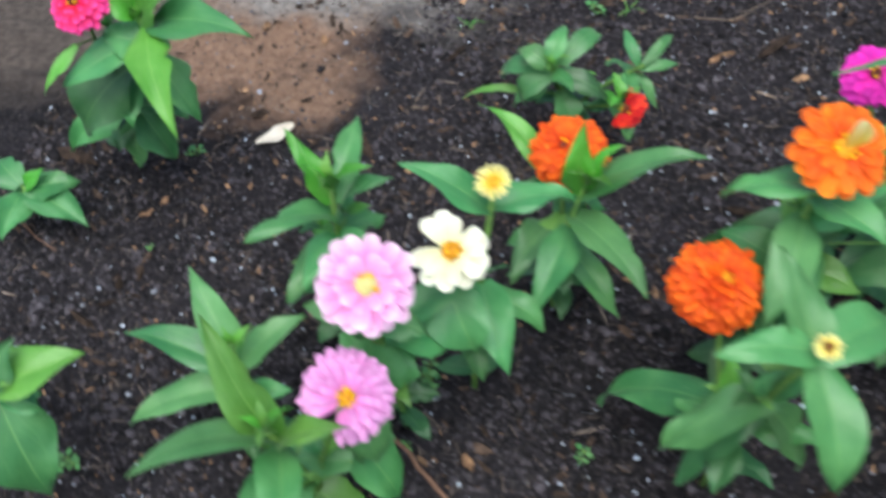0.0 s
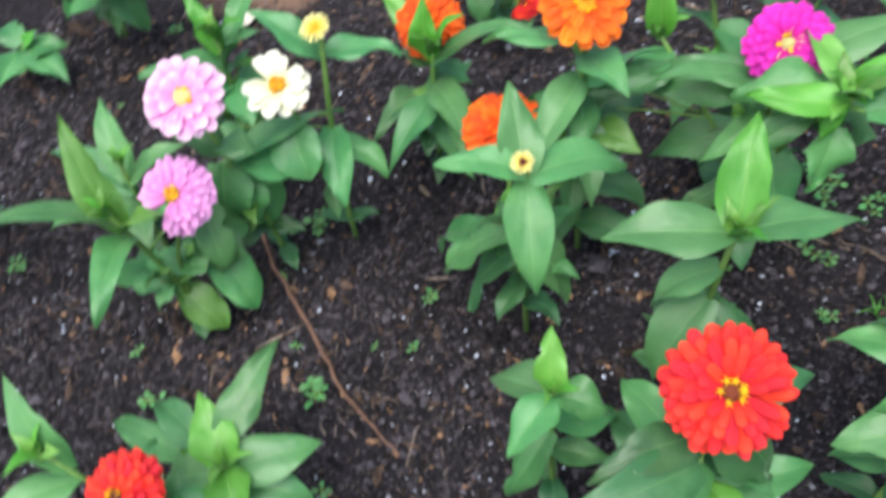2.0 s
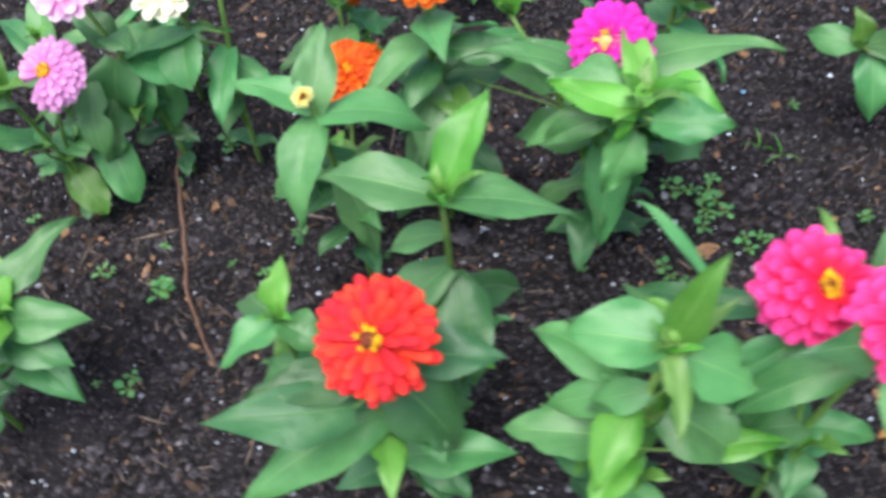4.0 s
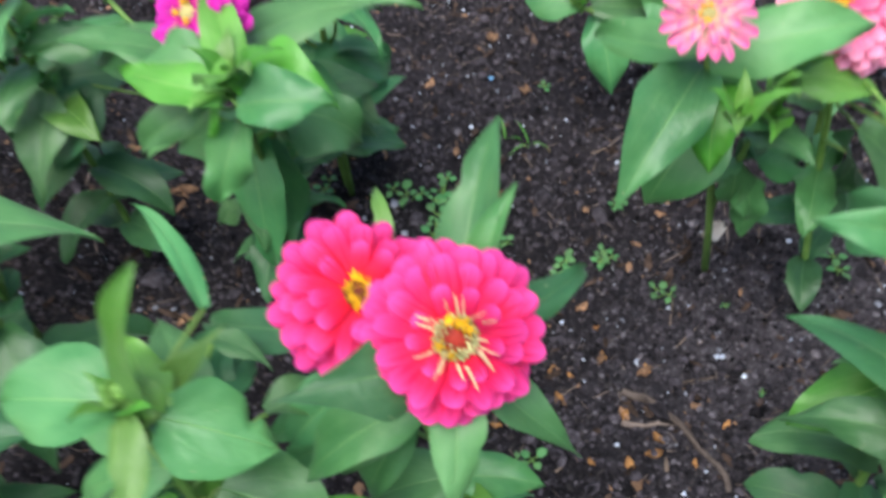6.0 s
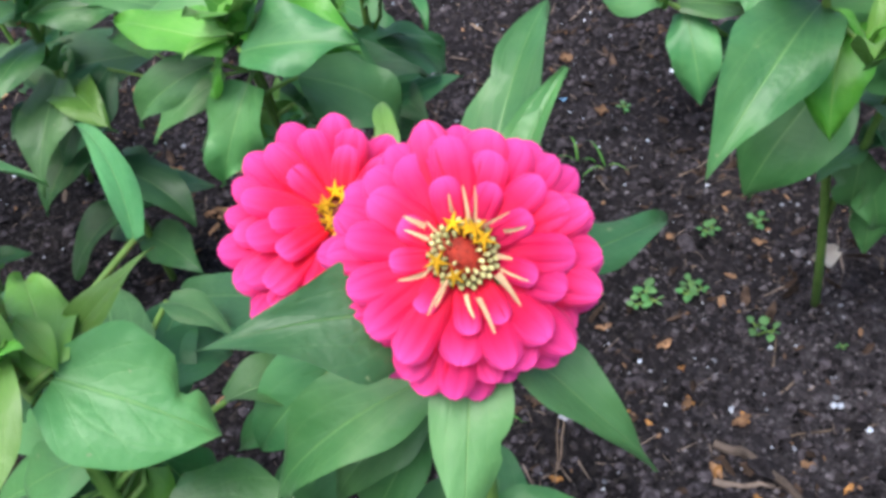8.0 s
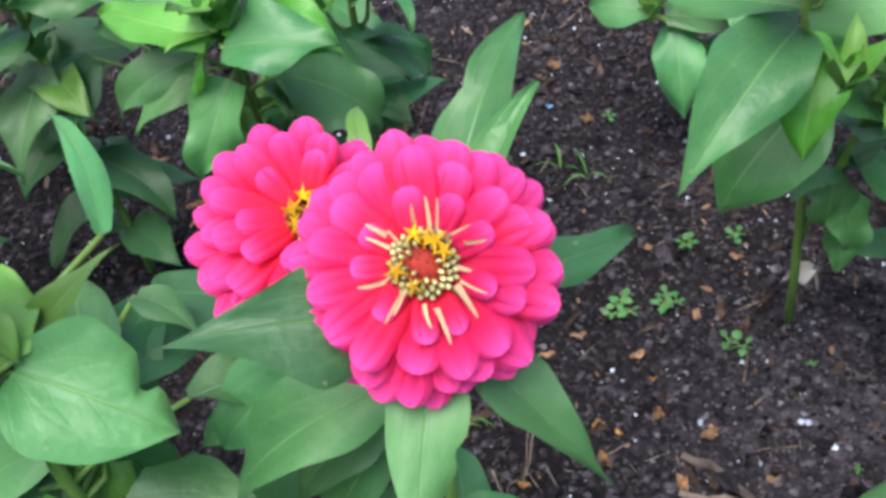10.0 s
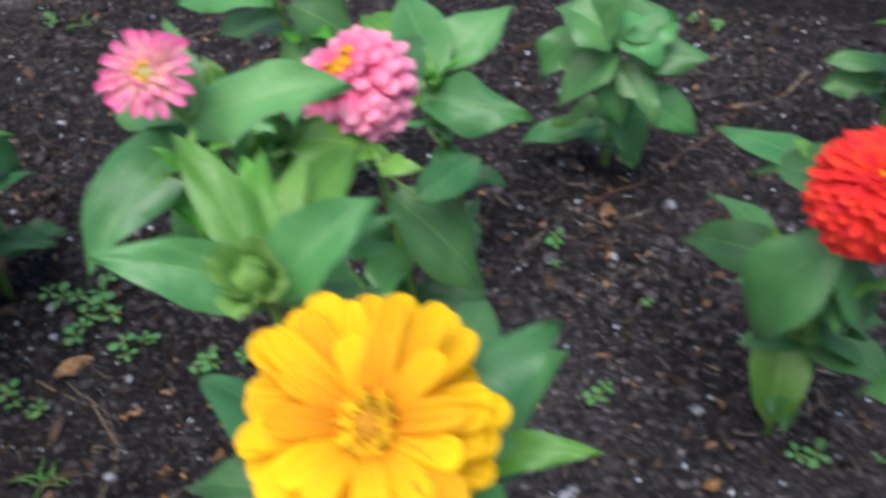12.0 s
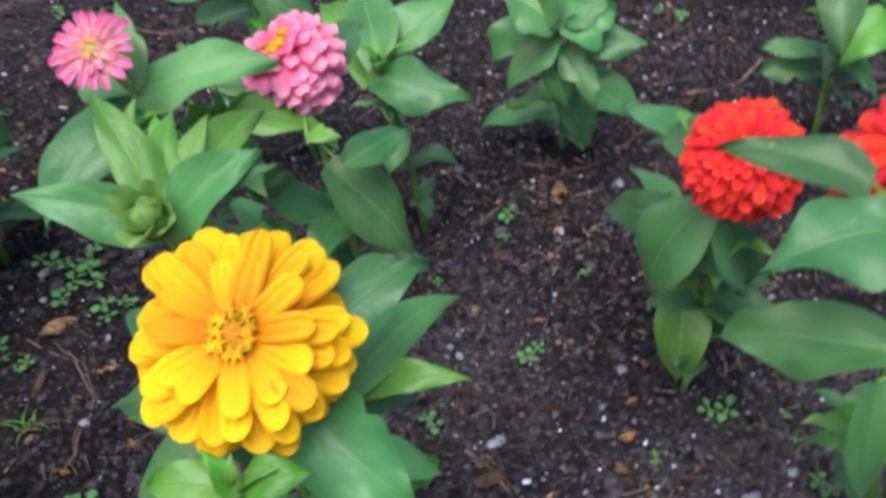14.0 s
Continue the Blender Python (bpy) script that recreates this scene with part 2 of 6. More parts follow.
PETAL = {
    # hot: sky sheen painted into the pink tips, shade between petals into the red
    "hot": petal_material("petal_hot_pink", (0.78, 0.008, 0.035), (0.93, 0.011, 0.105), (0.97, 0.075, 0.38)),
    "pink": petal_material("petal_soft_pink", (0.82, 0.28, 0.50), (0.90, 0.36, 0.72), (0.94, 0.66, 0.86)),
    "lilac": petal_material("petal_lilac_pink", (0.72, 0.20, 0.52), (0.80, 0.28, 0.66), (0.86, 0.42, 0.76)),
    "white": petal_material("petal_cream_white", (0.86, 0.82, 0.50), (0.90, 0.88, 0.66), (0.90, 0.89, 0.76)),
    "lemon": petal_material("petal_lemon", (0.86, 0.66, 0.06), (0.88, 0.78, 0.24), (0.88, 0.84, 0.45)),
    "orange": petal_material("petal_orange", (0.82, 0.10, 0.004), (0.92, 0.15, 0.006), (0.94, 0.22, 0.012)),
    "rust": petal_material("petal_deep_orange", (0.60, 0.05, 0.003), (0.84, 0.10, 0.005), (0.90, 0.15, 0.008)),
    "scarlet": petal_material("petal_scarlet", (0.62, 0.010, 0.008), (0.80, 0.023, 0.016), (0.87, 0.046, 0.032)),
    "magenta": petal_material("petal_magenta", (0.50, 0.006, 0.20), (0.70, 0.012, 0.40), (0.78, 0.035, 0.50)),
    "rose": petal_material("petal_rose", (0.86, 0.10, 0.26), (0.93, 0.19, 0.38), (0.95, 0.38, 0.56)),
    "coral": petal_material("petal_coral_cream", (0.90, 0.76, 0.42), (0.93, 0.34, 0.50), (0.94, 0.15, 0.46)),
    "sepal": petal_material("bud_sepal", (0.16, 0.36, 0.07), (0.22, 0.44, 0.10), (0.26, 0.48, 0.14)),
    "gold": petal_material("petal_golden_yellow", (0.84, 0.30, 0.002), (0.96, 0.49, 0.003), (0.97, 0.58, 0.005)),
}
CHIP = plain_material("dry_leaf_chip", (0.11, 0.060, 0.036), (0.36, 0.21, 0.115), 60, 0.8, spread=1.0)
STRAW = plain_material("straw", (0.11, 0.08, 0.06), (0.27, 0.20, 0.15), 80, 0.85)
TWIG = plain_material("twig_bark", (0.085, 0.045, 0.03), (0.17, 0.095, 0.065), 90, 0.8, bump=0.0015)
PERLITE = plain_material("perlite", (0.42, 0.50, 0.66), (0.74, 0.80, 0.90), 200, 0.8)
STONE = plain_material("stone_grey", (0.14, 0.15, 0.19), (0.34, 0.35, 0.40), 90, 0.8)
CLOD = plain_material("soil_crumb", (0.0035, 0.0031, 0.0037), (0.072, 0.063, 0.073), 140, 0.95, 0.15, 0.002, 1.6)
PALECLOD = plain_material("pale_soil_crumb", (0.030, 0.027, 0.031), (0.15, 0.136, 0.150), 140, 0.95, 0.15, 0.002, 1.2)
BARK = plain_material("bark_bit", (0.018, 0.012, 0.009), (0.085, 0.056, 0.042), 90, 0.9, 0.15, 0.0012, 1.4)
WEED = leaf_material("weed_leaf", (0.075, 0.22, 0.07), (0.13, 0.33, 0.11), (0.20, 0.45, 0.16), 0.5)
AMBER = plain_material("amber_leaf", (0.17, 0.075, 0.028), (0.50, 0.26, 0.085), 70, 0.8, spread=1.0)
PALE = plain_material("dead_leaf_pale", (0.62, 0.53, 0.44), (0.84, 0.77, 0.68), 50, 0.85)
PLASTIC = plain_material("blue_bit", (0.18, 0.42, 0.70), (0.25, 0.52, 0.78), 50, 0.5)


# ---- mesh helpers ----
def mesh_from(name, verts, faces, mats, uvs=None, smooth=True):
    me = bpy.data.meshes.new(name)
    me.from_pydata(verts, [], faces)
    for m in mats if isinstance(mats, (list, tuple)) else [mats]:
        me.materials.append(m)
    if uvs is not None:
        layer = me.uv_layers.new(name="UVMap")
        for loop in me.loops:
            layer.data[loop.index].uv = uvs[loop.vertex_index]
    me.polygons.foreach_set("use_smooth", [smooth] * len(me.polygons))
    return me


def part(name, me, parent, label="", m=None):
    ob = new(name, me)
    ob.parent = parent
    if m is not None:
        ob.matrix_basis = m
    return tagged(ob, label=label)


def sheet(rows, cols, point):
    """A grid over s in 0..1 and v in -1..1."""
    verts, uvs, faces = [], [], []
    for i in range(rows + 1):
        for j in range(cols + 1):
            s, v = i / rows, 2 * j / cols - 1
            verts.append(point(s, v))
            uvs.append((s, 0.5 + 0.5 * v))
    for i in range(rows):
        for j in range(cols):
            a = i * (cols + 1) + j
            faces.append((a, a + 1, a + cols + 2, a + cols + 1))
    return verts, faces, uvs


def tube(points, radii, sides=7):
    verts, faces = [], []
    points = [Vector(p) for p in points]
    for n, p in enumerate(points):
        d = (points[min(n + 1, len(points) - 1)] - points[max(n - 1, 0)]).normalized()
        a = d.cross(Vector((0.31, 0.9, 0.12))).normalized()
        b = d.cross(a)
        for k in range(sides):
            w = 2 * math.pi * k / sides
            verts.append(p + (a * math.cos(w) + b * math.sin(w)) * radii[n])
    for n in range(len(points) - 1):
        for k in range(sides):
            faces.append((n * sides + k, n * sides + (k + 1) % sides, (n + 1) * sides + (k + 1) % sides, (n + 1) * sides + k))
    faces.append(tuple(range(sides))[::-1])
    faces.append(tuple(range((len(points) - 1) * sides, len(points) * sides)))
    return verts, faces


def leaf_mesh(base, tip, width, curl, roll, mat, rnd, blunt=1.7, rows=22, cols=10, fold=0.24, bitten=False, tail=0.1):
    """A zinnia leaf from its clasping base to its tip: curl arches it, roll turns it about its length."""
    base, tip = Vector(base), Vector(tip)
    chord = tip - base
    length = chord.length
    ahead = chord.normalized()
    up = Vector((0, 0, 1)) - ahead * ahead.z
    if up.length < 0.05:
        up = Vector((0, 1, 0))
    up.normalize()
    up = Matrix.Rotation(radians(roll), 3, ahead) @ up
    side = ahead.cross(up)
    phase, freq, amp = rnd.uniform(0, 6.3), rnd.uniform(5, 10), rnd.uniform(0.06, 0.19)
    twist = rnd.uniform(-0.45, 0.45)
    sway = rnd.uniform(-0.05, 0.05)
    bite, bite_at, bite_side = (rnd.uniform(0.15, 0.4), rnd.uniform(0.35, 0.75), rnd.choice((-1, 1))) if rnd.random() < 0.22 else (0, 0.5, 1)
    if bitten:
        bite, bite_at, bite_side, fold, amp, blunt = 0.55, 0.70, -1, 0.28, 0.12, 2.6
    lop, pucker = rnd.uniform(-0.12, 0.12), rnd.uniform(0.014, 0.034)
    fold *= rnd.uniform(0.55, 1.55)
    if rows < 8:
        amp, pucker, bite, lop = 0.03, 0.0, 0, 0.0

    def point(s, v):
        if s < 0.34:
            f = 0.46 + 0.54 * math.sin(s / 0.34 * math.pi / 2) ** 1.1
        else:
            u = (s - 0.34) / 0.66
            f = (1 - u ** blunt) * (1 - tail * u)
        if bite and v * bite_side > 0:
            f *= 1 - bite * math.exp(-((s - bite_at) / 0.06) ** 2)
        f *= 1 + lop * v + 0.03 * math.sin(2.2 * freq * s + phase * v)
        x = v * f * width / 2
        lift = fold * abs(x) - 0.12 * x * x / max(width, 1e-4) - 0.22 * width * max(0.0, abs(v) - 0.6) ** 2 * f + amp * width * v * v * math.sin(freq * s + phase + (1.3 if v > 0 else 0))
        tip_dip = -0.05 * length * max(0.0, s - 0.7) ** 2 / 0.09
        turn = twist * s * x
        lift += turn + pucker * width * math.sin(19 * (s - 0.5 * abs(v)) + phase) * abs(v) * (1.2 - abs(v))
        return base + chord * s + up * (4 * curl * length * s * (1 - s) + lift + tip_dip) + side * (x + sway * length * math.sin(math.pi * s))

    verts, faces, uvs = sheet(rows, cols, point)
    return mesh_from("leaf", verts, faces, mat, uvs)


def petal_mesh(mat, droop, cup, taper, notch, rnd):
    """A spoon-shaped petal one unit long and one wide, from its narrow claw, grooved lengthwise and uneven at its tip."""
    jag = [rnd.uniform(-0.03, 0.03) for _ in range(6)]
    lean, flick, phase = rnd.uniform(-0.07, 0.07), rnd.uniform(-0.05, 0.10), rnd.uniform(0, 6.28)

    def point(s, v):
        s = 1 - (1 - s) ** 1.6
        half = 0.5 * (taper + (1 - taper) * math.sin(min(1.0, s / 0.66) * math.pi / 2) ** 1.1)
        if s > 0.74:
            half *= math.sqrt(max(0.0, 1 - ((s - 0.74) / 0.262) ** 2.9))
        end = max(0.0, s - 0.72) / 0.28
        x = s - notch * 0.22 * (1 - abs(v)) ** 2 * end * half + jag[int((v + 1) * 2.5)] * end * half
        groove = 0.085 * half * math.cos(3 * math.pi * v) * min(1.0, 2.5 * s) * (1 - 0.5 * end)
        edge = 0.05 * half * v * v * math.sin(7 * s + phase + (2 if v > 0 else 0))
        return (x, half * v + lean * s * s, -droop * s * s + cup * v * v * half + 0.05 * math.sin(3 * s) + groove + edge + flick * end * end)

    verts, faces, uvs = sheet(9, 8, point)
    return mesh_from("petal", verts, faces, mat, uvs)


def dome_mesh(name, radius, height, mat, rough, rnd, rings=6, sides=18):
    verts, faces = [(0, 0, height)], []
    for i in range(1, rings + 1):
        a = math.pi / 2 * i / rings
        for k in range(sides):
            w = 2 * math.pi * k / sides
            r = radius * math.sin(a) * (1 + rnd.uniform(-rough, rough))
            verts.append((r * math.cos(w), r * math.sin(w), height * math.cos(a) * (1 + rnd.uniform(-rough, rough))))
    for k in range(sides):
        faces.append((0, 1 + k, 1 + (k + 1) % sides))
    for i in range(rings - 1):
        for k in range(sides):
            a, b = 1 + i * sides + k, 1 + i * sides + (k + 1) % sides
            faces.append((a, a + sides, b + sides, b))
    faces.append(tuple(range(1 + (rings - 1) * sides, 1 + rings * sides))[::-1])
    return mesh_from(name, verts, faces, mat)


def star_mesh(mat):
    """A five-pointed disc floret, one unit across."""
    verts, faces = [(0, 0, -0.8), (0, 0, 0.06)], []
    for k in range(10):
        w, r = math.pi * k / 5, 0.5 if k % 2 == 0 else 0.13
        verts.append((r * math.cos(w), r * math.sin(w), 0.14 if k % 2 == 0 else 0.0))
    for k in range(10):
        faces.append((1, 2 + k, 2 + (k + 1) % 10))
        faces.append((0, 2 + (k + 1) % 10, 2 + k))
    return mesh_from("floret", verts, faces, mat, smooth=False)


def strip_mesh(mat):
    verts, faces, uvs = sheet(5, 2, lambda s, v: (s, 0.5 * v * (1 - 0.5 * s) * (1 if s < 0.95 else 0.6), 0.25 * math.sin(2.2 * s) + 0.08 * v * v))
    return mesh_from("style", verts, faces, mat, uvs)


STAR, STYLE = star_mesh(FLORET), strip_mesh(CREAM)
PETAL_SETS = {}


def petal_set(color, droop, cup, taper, notch):
    key = (color, droop, cup, taper, notch)
    if key not in PETAL_SETS:
        rnd = random.Random(str(key))
        PETAL_SETS[key] = [petal_mesh(PETAL[color], droop * rnd.uniform(0.7, 1.3), cup * rnd.uniform(0.6, 1.4), taper, notch * rnd.uniform(0, 1.5), rnd) for _ in range(4)]
    return PETAL_SETS[key]


# kinds of flower: layers of (petals, reach, width, rise from the disc's plane, height of the claw), outermost first, as shares of the radius
KINDS = {
    "full": dict(layers=[(20, 1.00, 0.31, -14, -0.10), (18, 0.93, 0.31, -7, -0.06), (15, 0.77, 0.28, 0, -0.01), (9, 0.50, 0.19, 9, 0.03)],
                 disc=0.20, droop=0.10, cup=-0.07, taper=0.46, notch=0.6, jitter=4.5),
    "mound": dict(layers=[(19, 0.95, 0.27, -46, -0.24), (20, 0.99, 0.28, -36, -0.18), (19, 1.00, 0.29, -26, -0.12), (18, 0.97, 0.29, -16, -0.06), (15, 0.90, 0.28, -6, -0.01), (12, 0.76, 0.26, 5, 0.04), (8, 0.56, 0.20, 17, 0.07)],
                  disc=0.18, droop=0.10, cup=-0.10, taper=0.40, notch=0.4, jitter=8),
    "puff": dict(layers=[(20, 0.94, 0.30, -50, -0.26), (23, 0.98, 0.30, -40, -0.21), (24, 0.99, 0.29, -30, -0.15), (24, 0.97, 0.28, -20, -0.09), (22, 0.91, 0.27, -10, -0.03), (19, 0.80, 0.25, 0, 0.02), (15, 0.66, 0.22, 11, 0.06), (11, 0.52, 0.18, 22, 0.09)],
                 disc=0.22, droop=0.10, cup=-0.15, taper=0.5, notch=0.35, jitter=13),
    "ball": dict(layers=[(20, 0.90, 0.28, -46, -0.30), (22, 0.96, 0.28, -34, -0.24), (22, 0.96, 0.27, -22, -0.16), (21, 0.90, 0.26, -10, -0.08), (19, 0.80, 0.24, 3, 0.0), (16, 0.66, 0.22, 16, 0.06), (12, 0.50, 0.19, 30, 0.10), (8, 0.36, 0.16, 46, 0.12)],
                 disc=0.15, droop=0.16, cup=0.14, taper=0.4, notch=0.15),
    "fine": dict(layers=[(26, 0.92, 0.22, -48, -0.30), (29, 0.97, 0.22, -39, -0.25), (31, 0.99, 0.21, -30, -0.19), (31, 0.97, 0.20, -21, -0.13), (30, 0.92, 0.20, -12, -0.07), (27, 0.84, 0.19, -3, -0.01), (23, 0.73, 0.18, 7, 0.04), (19, 0.60, 0.16, 18, 0.08), (14, 0.46, 0.14, 30, 0.10), (9, 0.34, 0.12, 46, 0.12)],
                 disc=0.14, droop=0.12, cup=0.12, taper=0.5, notch=0.15, jitter=7),
    "closed": dict(layers=[(4, 1.55, 0.85, 56, -0.1), (5, 1.15, 0.95, 74, 0.0)], disc=0.55, dome=0.95, droop=-0.10, cup=0.35, taper=0.55, notch=0.0, jitter=9),
    "flat": dict(layers=[(15, 1.00, 0.36, -4, -0.05), (14, 0.92, 0.35, 2, 0.0), (10, 0.62, 0.26, 12, 0.04)], disc=0.24, droop=0.08, cup=0.2, taper=0.4, notch=0.35),
    "flat2": dict(layers=[(15, 1.00, 0.40, -8, -0.06), (15, 0.93, 0.38, 2, 0.0), (13, 0.74, 0.32, 10, 0.04), (10, 0.54, 0.25, 18, 0.07)], disc=0.22, droop=0.08, cup=0.2, taper=0.4, notch=0.5),
    "tall": dict(layers=[(19, 0.97, 0.27, -30, -0.15), (20, 1.00, 0.28, -20, -0.09), (19, 0.96, 0.28, -9, -0.03), (16, 0.84, 0.26, 3, 0.02), (11, 0.64, 0.24, 15, 0.06)], jitter=9,
                 disc=0.20, droop=0.12, cup=0.05, taper=0.42, notch=0.35),
    "dense": dict(layers=[(21, 1.00, 0.31, -16, -0.12), (22, 0.97, 0.30, -8, -0.07), (20, 0.88, 0.28, 0, -0.01), (17, 0.74, 0.26, 8, 0.04), (12, 0.56, 0.22, 17, 0.08)],
                  disc=0.19, droop=0.10, cup=-0.12, taper=0.42, notch=0.3, jitter=3.5),
    "rayed": dict(layers=[(22, 1.00, 0.25, -15, -0.10), (24, 0.98, 0.24, -8, -0.06), (22, 0.89, 0.23, -1, -0.01), (18, 0.73, 0.20, 8, 0.03), (12, 0.52, 0.16, 18, 0.07)],
                  disc=0.18, droop=0.10, cup=-0.10, taper=0.45, notch=0.2, jitter=3),
    "single": dict(layers=[(12, 1.00, 0.42, 6, 0.0), (8, 0.88, 0.36, 14, 0.03)], disc=0.27, droop=0.10, cup=0.25, taper=0.4, notch=0.2),
    "spidery": dict(layers=[(18, 1.00, 0.25, 2, 0.0), (11, 0.66, 0.20, 12, 0.04), (9, 0.42, 0.12, 32, 0.06)], disc=0.20, droop=0.06, cup=0.35, taper=0.5, notch=0.1),
    "button": dict(layers=[(18, 1.00, 0.20, 14, 0.0), (14, 0.8, 0.18, 26, 0.05)], disc=0.5, droop=0.05, cup=0.3, taper=0.6, notch=0.1),
}


def flower_head(parent, at, face, radius, color, kind, seed, gaps=(), florets=6, styles=0, disc=DISC, ring=None, furled="", label=""):
    """A head at a place under its plant; face: (degrees from upright, compass degrees: 0 towards -y, 90 towards +x)."""
    rnd, spec = random.Random(seed), KINDS[kind]
    lean, way = radians(face[0]), radians(face[1])
    up = Vector((math.sin(lean) * math.sin(way), -math.sin(lean) * math.cos(way), math.cos(lean)))
    ahead = (Vector((0, -1, 0)) - up * -up.y).normalized()
    turn = Matrix((ahead, up.cross(ahead), up)).transposed().to_4x4()
    core = part("flower_head", dome_mesh("receptacle", radius * 0.30, radius * -0.34, CALYX, 0.05, rnd), parent, label, Matrix.Translation(at) @ turn)
    part("disc", dome_mesh("disc", radius * spec["disc"], radius * spec.get("dome", 0.16), disc, 0.10, rnd, 5, 16), core, "", Matrix.Translation((0, 0, 0.02 * radius)))
    for layer, (count, reach, width, rise, height) in enumerate(spec["layers"]):
        shapes = petal_set(color, spec["droop"], spec["cup"], spec["taper"], spec["notch"])
        spin = rnd.uniform(0, 360)
        for k in range(count):
            az = (spin + 360 * k / count + rnd.uniform(-0.2, 0.2) * 360 / count) % 360
            if any((az - lo) % 360 < (hi - lo) % 360 for lo, hi in gaps):
                continue
            r0 = radius * spec["disc"] * 0.8
            size = (radius * reach - r0 * 0.5) * rnd.uniform(0.90, 1.06)
            m = (Matrix.Rotation(radians(az), 4, "Z") @ Matrix.Translation((r0 * 0.5, 0, radius * height)) @ Matrix.Rotation(-radians(rise + rnd.uniform(-1, 1) * spec.get("jitter", 4.5)), 4, "Y")
                 @ Matrix.Rotation(radians(rnd.uniform(-12, 12)), 4, "X") @ Matrix.Diagonal((size, radius * width * rnd.uniform(0.92, 1.12), size, 1)))
            part("petal", rnd.choice(shapes), core, "", m)
    if furled:
        m = Matrix.Rotation(radians(200), 4, "Z") @ Matrix.Translation((radius * 0.12, 0, radius * 0.05)) @ Matrix.Rotation(-radians(62), 4, "Y") @ Matrix.Diagonal((radius * 0.85, radius * 0.30, radius * 0.85, 1))
        part("petal", petal_mesh(PETAL[furled], -0.15, 0.9, 0.5, 0.0, rnd), core, "furled upright petal still half yellow", m)
    if ring is not None:
        # rings of closed buds, larger outwards, about a fringe of red scales
        verts, faces, tips, cones = [], [], [], []
        for k in range(62):
            w, f = 2.4 * k, (k / 62) ** 0.5
            r = radius * spec["disc"] * (0.42 + 0.66 * f)
            c = Vector((r * math.cos(w), r * math.sin(w), radius * (0.20 - 0.13 * f * f)))
            q, up = radius * (0.014 + 0.010 * f), Vector((0.5 * math.cos(w), 0.5 * math.sin(w), 1)).normalized()
            a, d = Vector((math.cos(w), math.sin(w), -0.5)).normalized() * q, Vector((-math.sin(w), math.cos(w), 0)) * q
            o = len(verts)
            for h, s in ((-2.0, 0.6), (0.6, 1.0), (1.5, 0.75), (1.9, 0.3)):
                verts += [c + up * q * h + (a * math.cos(t * 1.0472) + d * math.sin(t * 1.0472)) * s for t in range(6)]
            faces += [(o + 6 * n + t, o + 6 * n + (t + 1) % 6, o + 6 * n + 6 + (t + 1) % 6, o + 6 * n + 6 + t) for n in range(3) for t in range(6)] + [tuple(range(o + 18, o + 24))]
        for k in range(110):
            w, f = 2.4 * k, (k / 110) ** 0.5
            r = radius * spec["disc"] * 1.15 * f
            c = Vector((r * math.cos(w), r * math.sin(w), radius * (0.15 - 0.10 * f * f)))
            out, d = Vector((math.cos(w), math.sin(w), 0)), Vector((-math.sin(w), math.cos(w), 0)) * radius * 0.014
            o = len(tips)
            tips += [c - d, c + d, c + out * radius * 0.02, c + out * radius * rnd.uniform(0.0, 0.03) + Vector((0, 0, radius * (rnd.uniform(0.03, 0.06) if f < 0.75 else rnd.uniform(0.06, 0.10))))]
            cones += [(o, o + 1, o + 3), (o + 1, o + 2, o + 3), (o + 2, o, o + 3)]
        part("disc_fringe", mesh_from("disc_fringe", tips, cones, SCALE, smooth=False), core)
        part("disc_ring", mesh_from("disc_ring", verts, faces, ring), core)
    for k in range(florets):
        w, r = rnd.uniform(0, 6.28) if florets < 9 else 6.28 * k / florets * (1 if k % 2 else 1.05), radius * spec["disc"] * rnd.uniform(0.5 if florets > 9 else 0.75, 1.0)
        m = Matrix.Translation((r * math.cos(w), r * math.sin(w), radius * (0.19 if ring is None else 0.23))) @ Matrix.Rotation(rnd.uniform(0, 6), 4, "Z") @ Matrix.Rotation(rnd.uniform(-0.4, 0.4), 4, "X") @ Matrix.Scale(radius * rnd.uniform(0.15, 0.20), 4)
        part("floret", STAR, core, "", m)
    for k in range(styles):
        w = 6.28 * (k + rnd.uniform(-0.7, 0.7)) / styles
        m = Matrix.Rotation(w, 4, "Z") @ Matrix.Translation((radius * spec["disc"] * rnd.uniform(0.85, 1.5), 0, radius * rnd.uniform(0.09, 0.13))) @ Matrix.Rotation(-radians(rnd.uniform(0, 30)), 4, "Y") @ Matrix.Rotation(rnd.uniform(-0.5, 0.5), 4, "Z") @ Matrix.Rotation(rnd.uniform(-0.8, 0.8), 4, "X") @ Matrix.Diagonal((radius * rnd.uniform(0.12, 0.27), radius * rnd.uniform(0.024, 0.046), radius * 0.10, 1))
        part("style", STYLE, core, "", m)
    return core


def on_line(points, z):
    """The point of a stem at the height z."""
    for a, b in zip(points, points[1:]):
        if (a.z - z) * (b.z - z) <= 0 and abs(a.z - b.z) > 1e-6:
            return a.lerp(b, (z - a.z) / (b.z - a.z))
    return points[-1].copy() if z > points[-1].z else points[0].copy()


